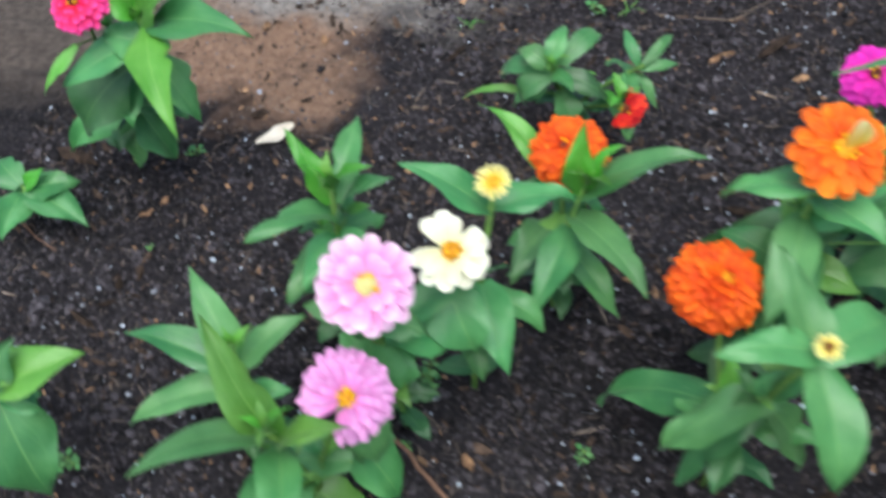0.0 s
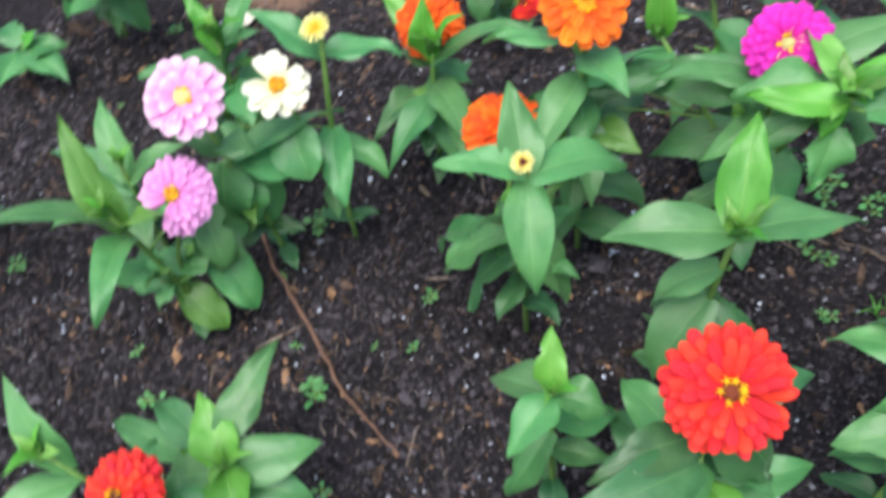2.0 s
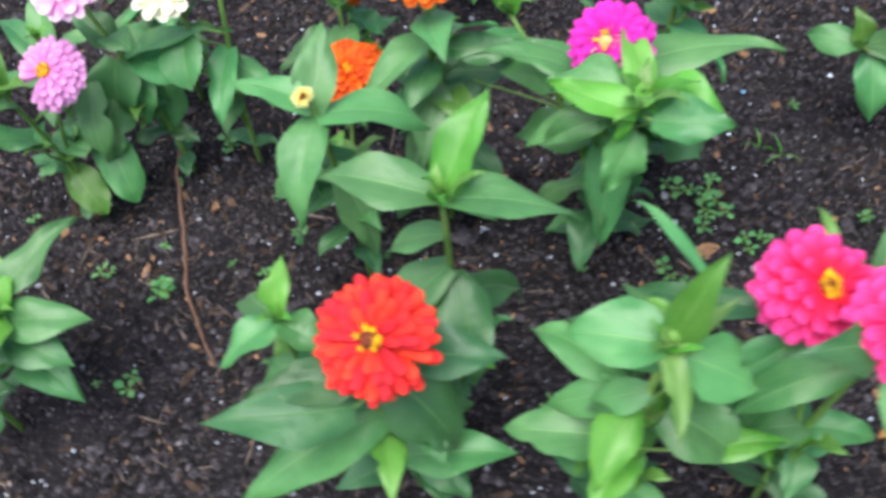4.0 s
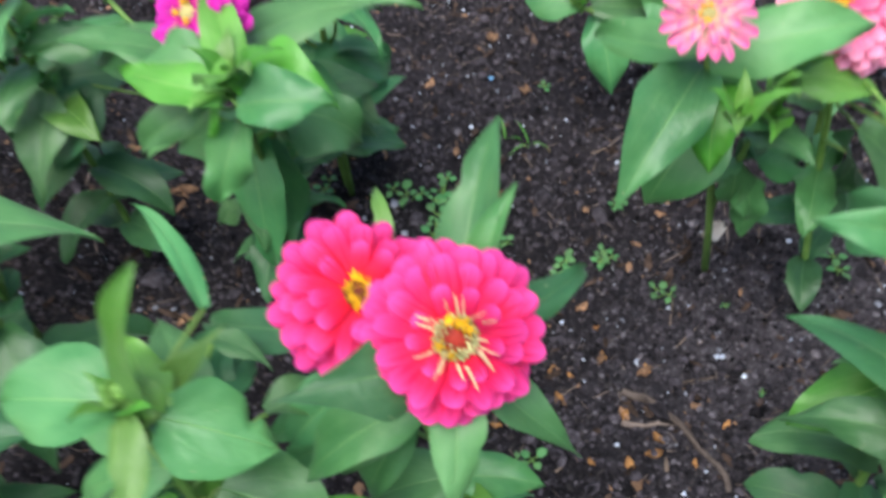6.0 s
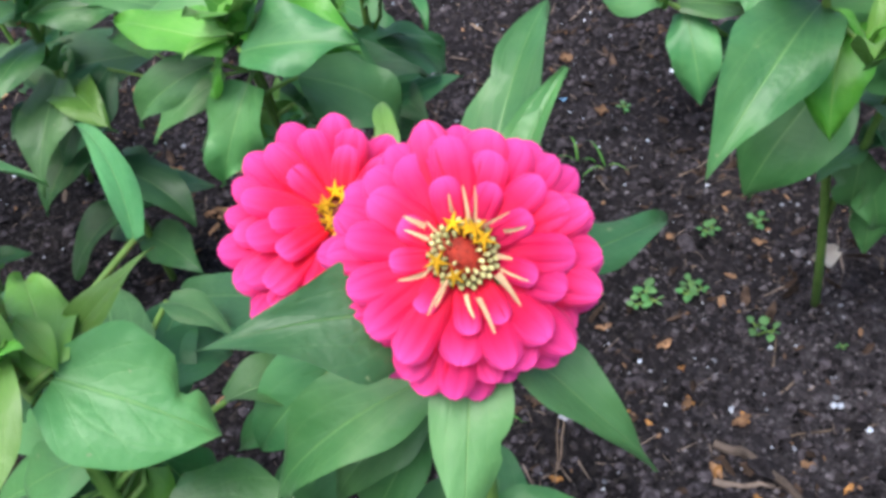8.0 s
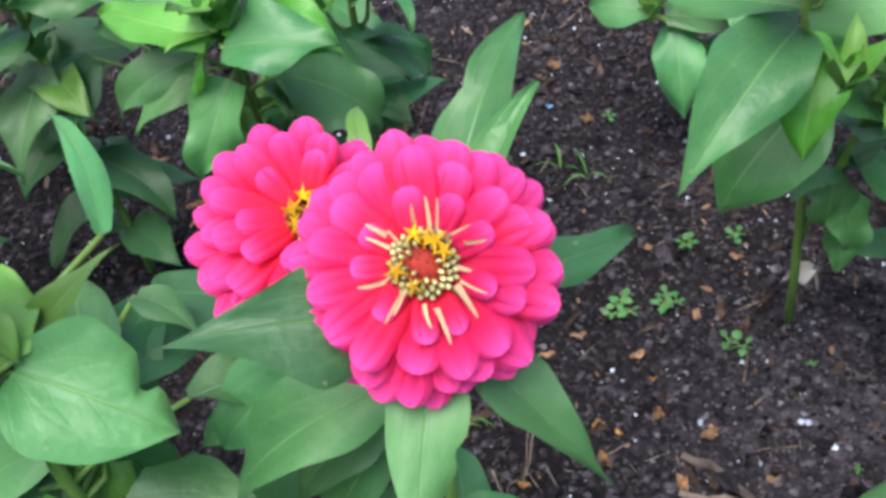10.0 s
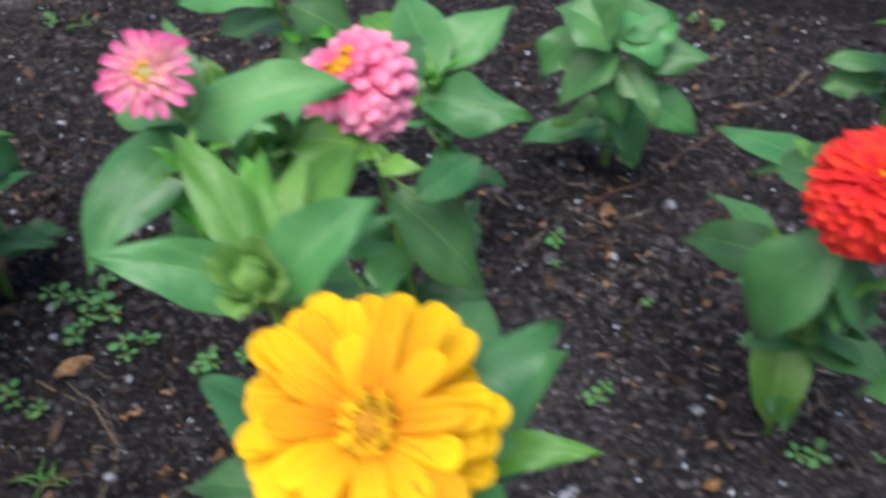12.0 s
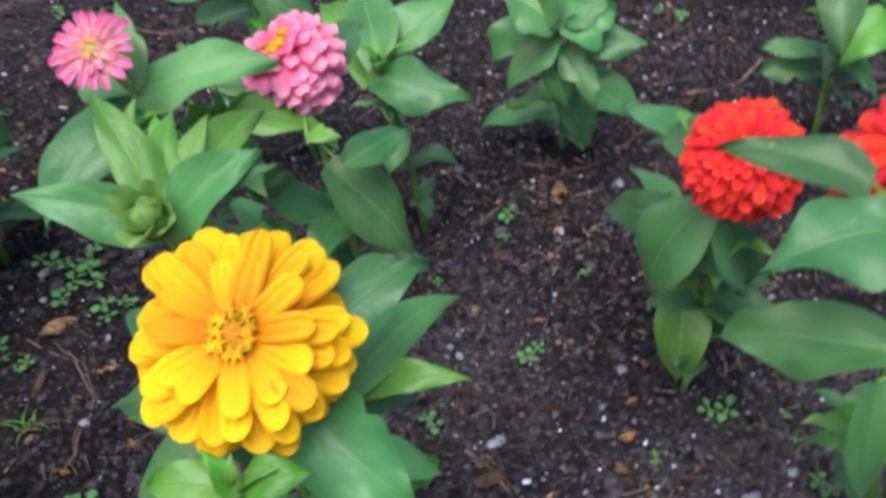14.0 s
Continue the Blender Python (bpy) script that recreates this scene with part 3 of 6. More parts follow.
def side_shoot(ob, base, way, rnd):
    """A short leafy shoot in the angle between stem and leaf."""
    out = Vector((math.sin(way), -math.cos(way), 0))
    top = base + out * rnd.uniform(0.012, 0.024) + Vector((0, 0, rnd.uniform(0.018, 0.035)))
    verts, faces = tube([base, base.lerp(top, 0.5) + out * 0.004, top], [0.002, 0.0018, 0.0015], 6)
    part("stem", mesh_from("stem", verts, faces, STEM), ob)
    turn = rnd.uniform(0, 6.28)
    for k in range(4):
        w, s = turn + k * math.pi / 2 + rnd.uniform(-0.3, 0.3), rnd.uniform(0.024, 0.044) * (1 if k % 2 else 0.75)
        rise = rnd.uniform(0.1, 0.9)
        tip = top + Vector((math.sin(w) * math.cos(rise), -math.cos(w) * math.cos(rise), math.sin(rise))) * s
        part("leaf", leaf_mesh(top, tip, s * 0.46, 0.10, rnd.uniform(-15, 15), LEAF[1 if rnd.random() < 0.6 else 0], rnd, 1.8, 8, 4, 0.35), ob)


def zinnia(label, foot, stems, leaves, crowns=(), fill=(), seed=1, group="zinnias in the bed", name="zinnia"):
    """A plant on the soil at foot, in cm from there: stems as (from height, of stem, dx, dy, z, mm), leaves as
    (stem, height, compass, reach, tip's height, width, arch %, roll, tone: +10 bitten, +20 long-tipped, +30 blunt), crowns as (stem, size, turn), fill as (stem, low, high, pairs, length)."""
    rnd = random.Random(seed)
    ob = tagged(new(name), label=label, category="flower", group=group)
    ob.location = (foot[0] / 100, foot[1] / 100, 0)
    lines = []
    for n, (start, of, dx, dy, z, thick) in enumerate(stems):
        a = Vector((0, 0, -0.03)) if of < 0 else on_line(lines[of], start / 100)
        b = Vector((dx, dy, z)) / 100
        mid = a.lerp(b, 0.5) + Vector((rnd.uniform(-1, 1), rnd.uniform(-1, 1), 0)) * 0.005 - Vector((b.x - a.x, b.y - a.y, 0)) * 0.12
        pts = [a, a.lerp(mid, 0.5) - Vector((b.x - a.x, b.y - a.y, 0)) * 0.04, mid, mid.lerp(b, 0.5) - Vector((b.x - a.x, b.y - a.y, 0)) * 0.02, b]
        lines.append(pts)
        r = thick / 1000
        verts, faces = tube(pts, [r * 1.15, r * 1.05, r, r * 0.92, r * 0.85], 8)
        part("stem", mesh_from("stem", verts, faces, STEM), ob)
    for stem, h, az, reach, tz, width, curl, roll, tone in leaves:
        base = on_line(lines[stem], h / 100)
        w = radians(az)
        tip = Vector((base.x + math.sin(w) * reach / 100, base.y - math.cos(w) * reach / 100, tz / 100))
        part("leaf", leaf_mesh(base, tip, width / 100, curl / 100, roll, LEAF[int(tone) % 10], rnd, 3.4 if tone >= 30 else 1.25 if tone >= 20 else rnd.uniform(1.5, 2.2), bitten=10 <= tone < 20, tail=0.0 if tone >= 30 else 0.7 if tone >= 20 else rnd.choice((0.08, 0.15, 0.3))), ob)
    for stem, size, turn in crowns:
        top = lines[stem][-1]
        for k in range(6):
            w, s = radians(turn + 90 * k + (40 if k > 3 else 0)), size / 100 * (1.0 if k < 2 else 0.72 if k < 4 else 0.42)
            rise = radians((42, 58, 72)[k // 2] + rnd.uniform(-8, 8))
            tip = top + Vector((math.sin(w) * math.cos(rise), -math.cos(w) * math.cos(rise), math.sin(rise))) * s
            part("leaf", leaf_mesh(top - Vector((0, 0, 0.004 * (2 - k // 2))), tip, s * 0.42, 0.12, rnd.uniform(-15, 15), LEAF[1], rnd, 1.7, 9, 4, 0.45), ob)
        part("bud", dome_mesh("bud", 0.0032, 0.005, CALYX, 0.08, rnd, 4, 8), ob, "", Matrix.Translation(top))
    for stem, low, high, pairs, length in fill:
        for k in range(pairs):
            z = (low + (high - low) * k / max(1, pairs - 1)) / 100
            base = on_line(lines[stem], z)
            for half in (0, 180):
                w = radians(90 * k + half + rnd.uniform(-25, 25) + 30 * seed)
                reach = length / 100 * rnd.uniform(0.60, 1.0)
                drop = rnd.uniform(-0.55, 0.25) if z > 0.10 else rnd.uniform(-0.3, 0.2)
                tip = base + Vector((math.sin(w) * reach, -math.cos(w) * reach, max(drop * reach, 0.012 - base.z)))
                if z > 0.07 and rnd.random() < 0.4:
                    side_shoot(ob, base, w, rnd)
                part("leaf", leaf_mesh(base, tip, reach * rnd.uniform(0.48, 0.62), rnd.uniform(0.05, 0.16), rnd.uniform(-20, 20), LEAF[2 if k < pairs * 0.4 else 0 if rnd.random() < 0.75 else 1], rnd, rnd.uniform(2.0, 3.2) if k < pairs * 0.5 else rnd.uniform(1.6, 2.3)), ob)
    return ob, lines


# ---- ground ----
def soil_height(x, y):
    v = Vector((x, y, 0))
    return (0.010 * noise.noise(v * 4.0) + 0.006 * noise.noise(v * 13.0 + Vector((3, 1, 0))) + 0.0066 * noise.noise(v * 42.0) + 0.0044 * noise.noise(v * 95.0))


def axis_steps(lo, hi, fine):
    inner = list(np.arange(lo, hi + fine / 2, fine))
    outer = [0.05, 0.12, 0.25, 0.5, 1, 2, 5, 15, 60, 400, 2500]
    return [lo - o for o in reversed(outer)] + inner + [hi + o for o in outer]


def build_ground():
    xs, ys = axis_steps(-0.35, 2.15, 0.0055), axis_steps(0.0, 1.75, 0.0055)
    verts = [(x, y, soil_height(x, y) if -3 < x < 5 and -3 < y < 5 else 0.0) for y in ys for x in xs]
    n = len(xs)
    faces = [(j * n + i, j * n + i + 1, (j + 1) * n + i + 1, (j + 1) * n + i) for j in range(len(ys) - 1) for i in range(n - 1)]
    return tagged(new("ground", mesh_from("ground", verts, faces, SOIL)), label="dark crumbly garden soil with reddish earth painted sunlit at one edge", category="soil", kind="structure")


build_ground()


def scatter(name, label, category, mat, count, size, flat, seed, lift=0.3, area=(-0.35, 2.1, 0.05, 1.7), density=None, long=1.0):
    """Loose bits lying on the soil, joined into one mesh."""
    rnd = random.Random(seed)
    verts, faces = [], []
    placed = 0
    while placed < count:
        x, y = rnd.uniform(area[0], area[1]), rnd.uniform(area[2], area[3])
        if density and rnd.random() > density(x, y):
            continue
        placed += 1
        s = size * rnd.lognormvariate(0, 0.45)
        turn = Euler((rnd.uniform(-0.5, 0.5) * (1.6 - flat), rnd.uniform(-0.5, 0.5), rnd.uniform(0, 6.28))).to_matrix()
        c = Vector((x, y, soil_height(x, y) + s * flat * lift))
        o = len(verts)
        shape = [(1, 0, 0), (0.4, 0.8, 0.1), (-0.5, 0.75, 0), (-1, 0.05, 0.1), (-0.45, -0.8, 0), (0.5, -0.7, 0.1), (0.05, 0.05, flat), (0, 0, -flat)]
        for px, py, pz in shape:
            j = 1 + rnd.uniform(-0.3, 0.3)
            verts.append(c + turn @ Vector((px * s * long * j, py * s * j / long ** 0.5, pz * s)))
        for k in range(6):
            faces.append((o + k, o + (k + 1) % 6, o + 6))
            faces.append((o + (k + 1) % 6, o + k, o + 7))
    ob = new(name, mesh_from(name, verts, faces, mat, smooth=False))
    return tagged(ob, label=label, category=category, kind="stuff")


def chip_zones(x, y):
    return 0.25 + 0.75 * max(0.0, noise.noise(Vector((x * 5, y * 5, 7.0))) + 0.35)


# few dark crumbs on the corner whose colour is painted sunlit
def off_path(x, y):
    return 0.04 if x < 0.16 and y > 1.03 else 1.0


scatter("soil_crumbs", "loose dark crumbs of garden soil", "soil", CLOD, 115000, 0.0019, 0.8, 3, density=off_path)
scatter("soil_clods", "larger dark lumps of garden soil", "soil", CLOD, 7000, 0.0038, 0.75, 4, density=off_path)
def dry_spots(x, y):
    return 0.06 + sum(math.exp(-((x - a) ** 2 + (y - b) ** 2) / 0.030) for a, b in ((1.26, 0.93), (1.68, 0.95)))


scatter("pale_crumbs", "paler crumbs of garden soil", "soil", PALECLOD, 15000, 0.0014, 0.8, 11, density=dry_spots)
scatter("bark_bits", "dark brown bits of bark and rotted wood", "litter", BARK, 4600, 0.0032, 0.35, 10, 0.9, density=chip_zones, long=1.9)
scatter("perlite_bits", "small white grains of perlite in the soil", "perlite", PERLITE, 3000, 0.00115, 0.7, 5, 0.5, density=off_path)
scatter("gravel_bits", "small grey stones on the soil", "gravel", STONE, 1800, 0.0017, 0.7, 6)
scatter("leaf_litter", "brown crumbs of dry leaves on the soil", "litter", CHIP, 2600, 0.0021, 0.25, 7, 0.9, density=chip_zones, long=1.5)
scatter("straw_bits", "thin pale bits of straw and root on the soil", "litter", STRAW, 900, 0.0015, 0.15, 8, 0.9, density=chip_zones, long=3.0)
scatter("root_fibres", "fine brown root fibres in the soil", "litter", ROOT, 12000, 0.0011, 0.2, 9, 1.4, density=chip_zones, long=7.0)


# ---- zinnias ----
plant, lines = zinnia('zinnia with a soft pink flower on a leafy green stem', (30.28, 63.61),
    [(0, -1, 1.3, -5.6, 34, 3.1), (21.3, 0, -0.4, -3.3, 22, 1.4), (15.1, 0, -1, -5.8, 17, 1.4)],
    [(0, 22, 121, 7, 18.2, 4.7, 14, 0, 0), (0, 19, 45, 1.9, 12.9, 4.2, 12, 0, 0), (0, 21, 130, 13, 24.4, 3.7, 10, 0, 0), (0, 24, 270, 6.6, 26.5, 3.8, 12, 0, 0), (0, 15, 307, 6.5, 11, 4.2, 10, 0, 0), (0, 26, 87, 4.6, 25.8, 3.6, 10, 0, 0), (1, 22, 348, 1.9, 13, 6.6, 10, -36, 0), (2, 17, 1, 4.2, 10, 5.9, 10, -26, 0)],
    [], [(0, 4, 13, 3, 6)], 1)
flower_head(plant, Vector((1.6, -6.2, 35.0)) / 100, (34, 28), 0.041, 'pink', 'flat', 11, florets=4, disc=DISC_LIME, label='soft pink flower with pale petal tips')

plant, lines = zinnia('zinnia with a lilac pink flower and a leafy shoot', (24.75, 51.51),
    [(0, -1, 0.1, -3.4, 26.5, 3.1), (4, 0, 5.6, 1.1, 25.6, 2.4), (10.0, 0, 1.9, 5.0, 12.0, 1.4), (7.0, 0, -0.4, -0.3, 9.0, 1.4), (7.0, 0, 0.1, -0.5, 9.0, 1.4), (11.0, 0, 4.2, 1.0, 13.0, 1.4), (18.0, 0, 3.1, 5.4, 20.0, 1.4)],
    [(0, 23, 231, 7, 34.1, 4, 8, 0, 1), (0, 23.5, 319, 10.6, 31.5, 3.7, 10, 0, 0), (0, 22, 19, 11.7, 23.8, 3.8, 12, 0, 0), (0, 23, 94, 6.7, 27.3, 3.2, 12, 0, 1), (0, 14, 327, 7.3, 17.5, 3.8, 10, 0, 0), (2, 12.0, 61, 6.7, 5.0, 5.0, 10, 10, 30), (3, 9.0, 80, 5.4, 4.0, 4.2, 10, 5, 31), (4, 9.0, 283, 6.2, 9.0, 2.4, 10, 0, 30), (5, 13.0, 274, 7.7, 12.0, 3.8, 10, -10, 30), (6, 20.0, 41, 5.5, 13.0, 4.2, 10, 10, 30)],
    [(0, 4, 20)], [(0, 3, 11, 2, 5)], 2)
flower_head(plant, Vector((5.8, 0.5, 26.6)) / 100, (34, 25), 0.042, 'lilac', 'rayed', 16, gaps=((318, 8),), florets=9, disc=DISC_ORANGE, label='lilac pink flower with some petals gone')

plant, lines = zinnia('young zinnia with no flower yet', (15.51, 58.92),
    [(0, -1, 1.2, -0.6, 20.8, 3.1)],
    [(0, 17, 222, 8.8, 23.1, 3.8, 10, 0, 0), (0, 15, 263, 12.5, 17.6, 3.6, 10, 0, 0), (0, 12, 296, 12.2, 10.9, 4, 10, 0, 0), (0, 13, 41, 7.2, 12.3, 3.8, 10, 0, 0), (0, 17, 130, 7.4, 20.4, 3.6, 10, 0, 0)],
    [(0, 3, 40)], [(0, 3, 12, 3, 6)], 3)

plant, lines = zinnia('zinnia with a cream white flower and a small lemon flower', (36.65, 69.45),
    [(0, -1, 2.9, 1.3, 33.3, 3.1), (6, 0, -0.2, -3.9, 29.5, 2.4), (22.0, 0, -0.9, -3.2, 24.0, 1.4), (14.0, 0, -8.4, -2.0, 16.0, 1.4), (15.0, 0, -11.0, -5.2, 17.0, 1.4), (20.0, 0, -10.1, -4.4, 22.0, 1.4)],
    [(0, 30, 267, 7.8, 34.8, 3.8, 8, 0, 0), (0, 30, 118, 8, 28.7, 3.6, 10, 0, 0), (0, 20, 29, 8.1, 15.2, 4.2, 10, 0, 0), (1, 20, 276, 5.9, 19.9, 3.8, 10, 0, 0), (0, 18, 83, 6.9, 15.1, 4, 10, 0, 0), (2, 24.0, 40, 4.5, 19.0, 5.6, 10, 10, 30), (3, 16.0, 26, 5.4, 9.0, 5.0, 10, 5, 30), (4, 17.0, 50, 5.2, 10.0, 4.0, 10, 5, 0), (5, 22.0, 62, 4.2, 18.0, 4.0, 10, 5, 0)],
    [], [(0, 4, 12, 2, 6)], 4)
flower_head(plant, Vector((0.1, -4.3, 30.4)) / 100, (30, 30), 0.036, 'white', 'single', 32, gaps=((150, 185), (262, 300)), florets=10, disc=DISC_ORANGE, label='cream white flower with gaps between its petals')
flower_head(plant, Vector((2.9, 0.7, 34.1)) / 100, (22, 0), 0.017, 'lemon', 'button', 32, florets=12, disc=DISC_ORANGE, label='small lemon flower just opening')

plant, lines = zinnia('leafy zinnia with no flower yet', (20.93, 73.71),
    [(0, -1, 1.8, 0.4, 26.6, 3.1)],
    [(0, 24, 236, 5.4, 30.6, 2.8, 6, 0, 1), (0, 24, 177, 8.9, 27.7, 3.2, 6, 0, 0), (0, 22, 319, 9.3, 26, 3.6, 10, 0, 0), (0, 22, 93, 6.2, 28.8, 3.4, 10, 0, 0), (0, 18, 335, 8.4, 16.5, 3.8, 10, 0, 0), (0, 19, 47, 7.7, 18, 3.8, 10, 0, 0)],
    [(0, 5, 10)], [(0, 5, 19, 5, 7)], 5)

plant, lines = zinnia('zinnia with a round orange flower behind its leaves', (43.66, 81.88),
    [(0, -1, 0.6, 2.7, 23.7, 3.1), (6, 0, 3.1, -1.6, 24.3, 2.4)],
    [(1, 22, 188, 1.4, 31, 3.4, 8, 0, 1), (0, 18, 239, 11.4, 24.6, 3.2, 8, 0, 1), (1, 22, 101, 11.5, 27.3, 4.2, 10, 0, 0), (0, 14, 336, 10, 14.6, 4.2, 10, 0, 0), (1, 18, 42, 12.5, 18.8, 4, 10, 0, 0), (1, 16, 345, 10.3, 12.1, 4.2, 10, 0, 0), (0, 12, 45, 10.7, 8.8, 4.2, 10, 0, 0)],
    [(1, 5, 40)], [(0, 4, 18, 6, 7)], 6)
flower_head(plant, Vector((0.4, 2.2, 25.0)) / 100, (25, 330), 0.045, 'rust', 'fine', 45, florets=3, label='round orange flower')

plant, lines = zinnia('drooping zinnia with curled leaves and a scarlet flower', (42, 113.5),
    [(0, -1, -2.2, -7.5, 16, 3.1), (3, 0, 7.3, -10.6, 13.6, 2.4), (2, 0, 8.9, -4.3, 15, 2.4), (8.4, 0, -4.5, -5.5, 10, 1.4), (14.5, 0, -1.2, -7.6, 15, 1.4), (14.6, 0, -1.9, -7.7, 15, 1.4), (14.6, 2, 8.2, -4.6, 15, 1.4), (12.4, 2, 8.6, -3.6, 13, 1.4), (14.5, 0, -2.8, -6.3, 15, 1.4), (15.3, 0, -1.1, -6.9, 16, 1.4)]
    + [(11.3, 0, -0.9, -6.8, 12, 1.4)],
    [(3, 10, 272, 9.8, 8, 1.1, 15, -24, 1), (0, 16, 240, 5.3, 16, 2.7, 33, -21, 0), (0, 16, 170, 5.8, 18, 2.7, 27, 7, 0), (4, 15, 93, 6.3, 10, 3.1, 30, 27, 2), (5, 15, 266, 3.4, 9, 3.2, 33, -37, 2), (6, 15, 207, 4.9, 17, 1.6, 15, -11, 0), (2, 15, 150, 6.2, 16, 1.6, 15, 13, 0), (2, 14, 109, 5.5, 14, 1.5, 15, 24, 0), (7, 13, 53, 3.4, 9, 1.5, 15, 19, 0), (8, 15, 247, 6.6, 10, 3.2, 33, -33, 2)]
    + [(9, 16, 153, 8.8, 14, 2.7, 33, 20, 0), (10, 12, 41, 2.6, 6, 3.7, 30, 14, 2)],
    [(0, 3, 0)], [(0, 5, 15, 5, 6), (1, 5, 12, 3, 5), (2, 6, 13, 3, 5)], 7)
flower_head(plant, Vector((7.4, -11.3, 14.0)) / 100, (60, 10), 0.026, 'scarlet', 'flat', 51, gaps=((200, 340),), florets=3, label='scarlet flower half hidden under leaves')

plant, lines = zinnia('zinnia with a small bud and a deep orange flower', (62.08, 62.32),
    [(0, -1, 3.7, -4.8, 34.9, 3.1), (8, 0, -2.7, 6, 26.2, 2.4)],
    [(0, 33, 209, 6.9, 37.9, 4, 6, 0, 0), (0, 34, 286, 7.7, 35.3, 3.2, 8, 0, 0), (0, 33, 135, 10.1, 29.4, 4.7, 12, 0, 0), (0, 33, 22, 8, 26.6, 4.2, 14, 0, 0), (0, 18, 246, 14.7, 6.9, 4.8, 10, 0, 0), (0, 24, 288, 8.5, 16.6, 4.2, 12, 0, 0), (0, 22, 71, 4.9, 14.1, 4.2, 10, 0, 0), (0, 20, 307, 6.8, 11.5, 4.2, 10, 0, 2)],
    [], [(0, 8, 22, 4, 6.5)], 8)
flower_head(plant, Vector((3.6, -5.3, 35.8)) / 100, (25, 0), 0.011, 'lemon', 'button', 58, florets=4, label='small yellow bud just opening')
flower_head(plant, Vector((-2.4, 5.7, 27.5)) / 100, (22, 45), 0.046, 'rust', 'fine', 59, florets=6, disc=DISC_ORANGE, label='deep orange flower with dense petals')

plant, lines = zinnia('zinnia with a bright orange flower', (64.38, 75.42),
    [(0, -1, 1.8, -1.9, 38.5, 3.1)],
    [(0, 34, 299, 9.2, 36.8, 4.5, 10, 0, 0), (0, 33, 51, 7.2, 33.2, 4.2, 10, 0, 0), (0, 29, 97, 7.7, 34, 4.2, 10, 0, 0), (0, 30, 345, 9.6, 26.3, 4, 12, 0, 0), (0, 24, 24, 8.1, 19.1, 4.5, 10, 0, 0), (0, 22, 283, 7.4, 16.6, 4.5, 10, 0, 0)],
    [], [(0, 6, 27, 6, 8)], 9)
flower_head(plant, Vector((2.0, -2.5, 39.5)) / 100, (32, 25), 0.04, 'orange', 'flat', 66, florets=7, disc=DISC_ORANGE, furled='lemon', label='bright orange flower with one furled yellow petal')

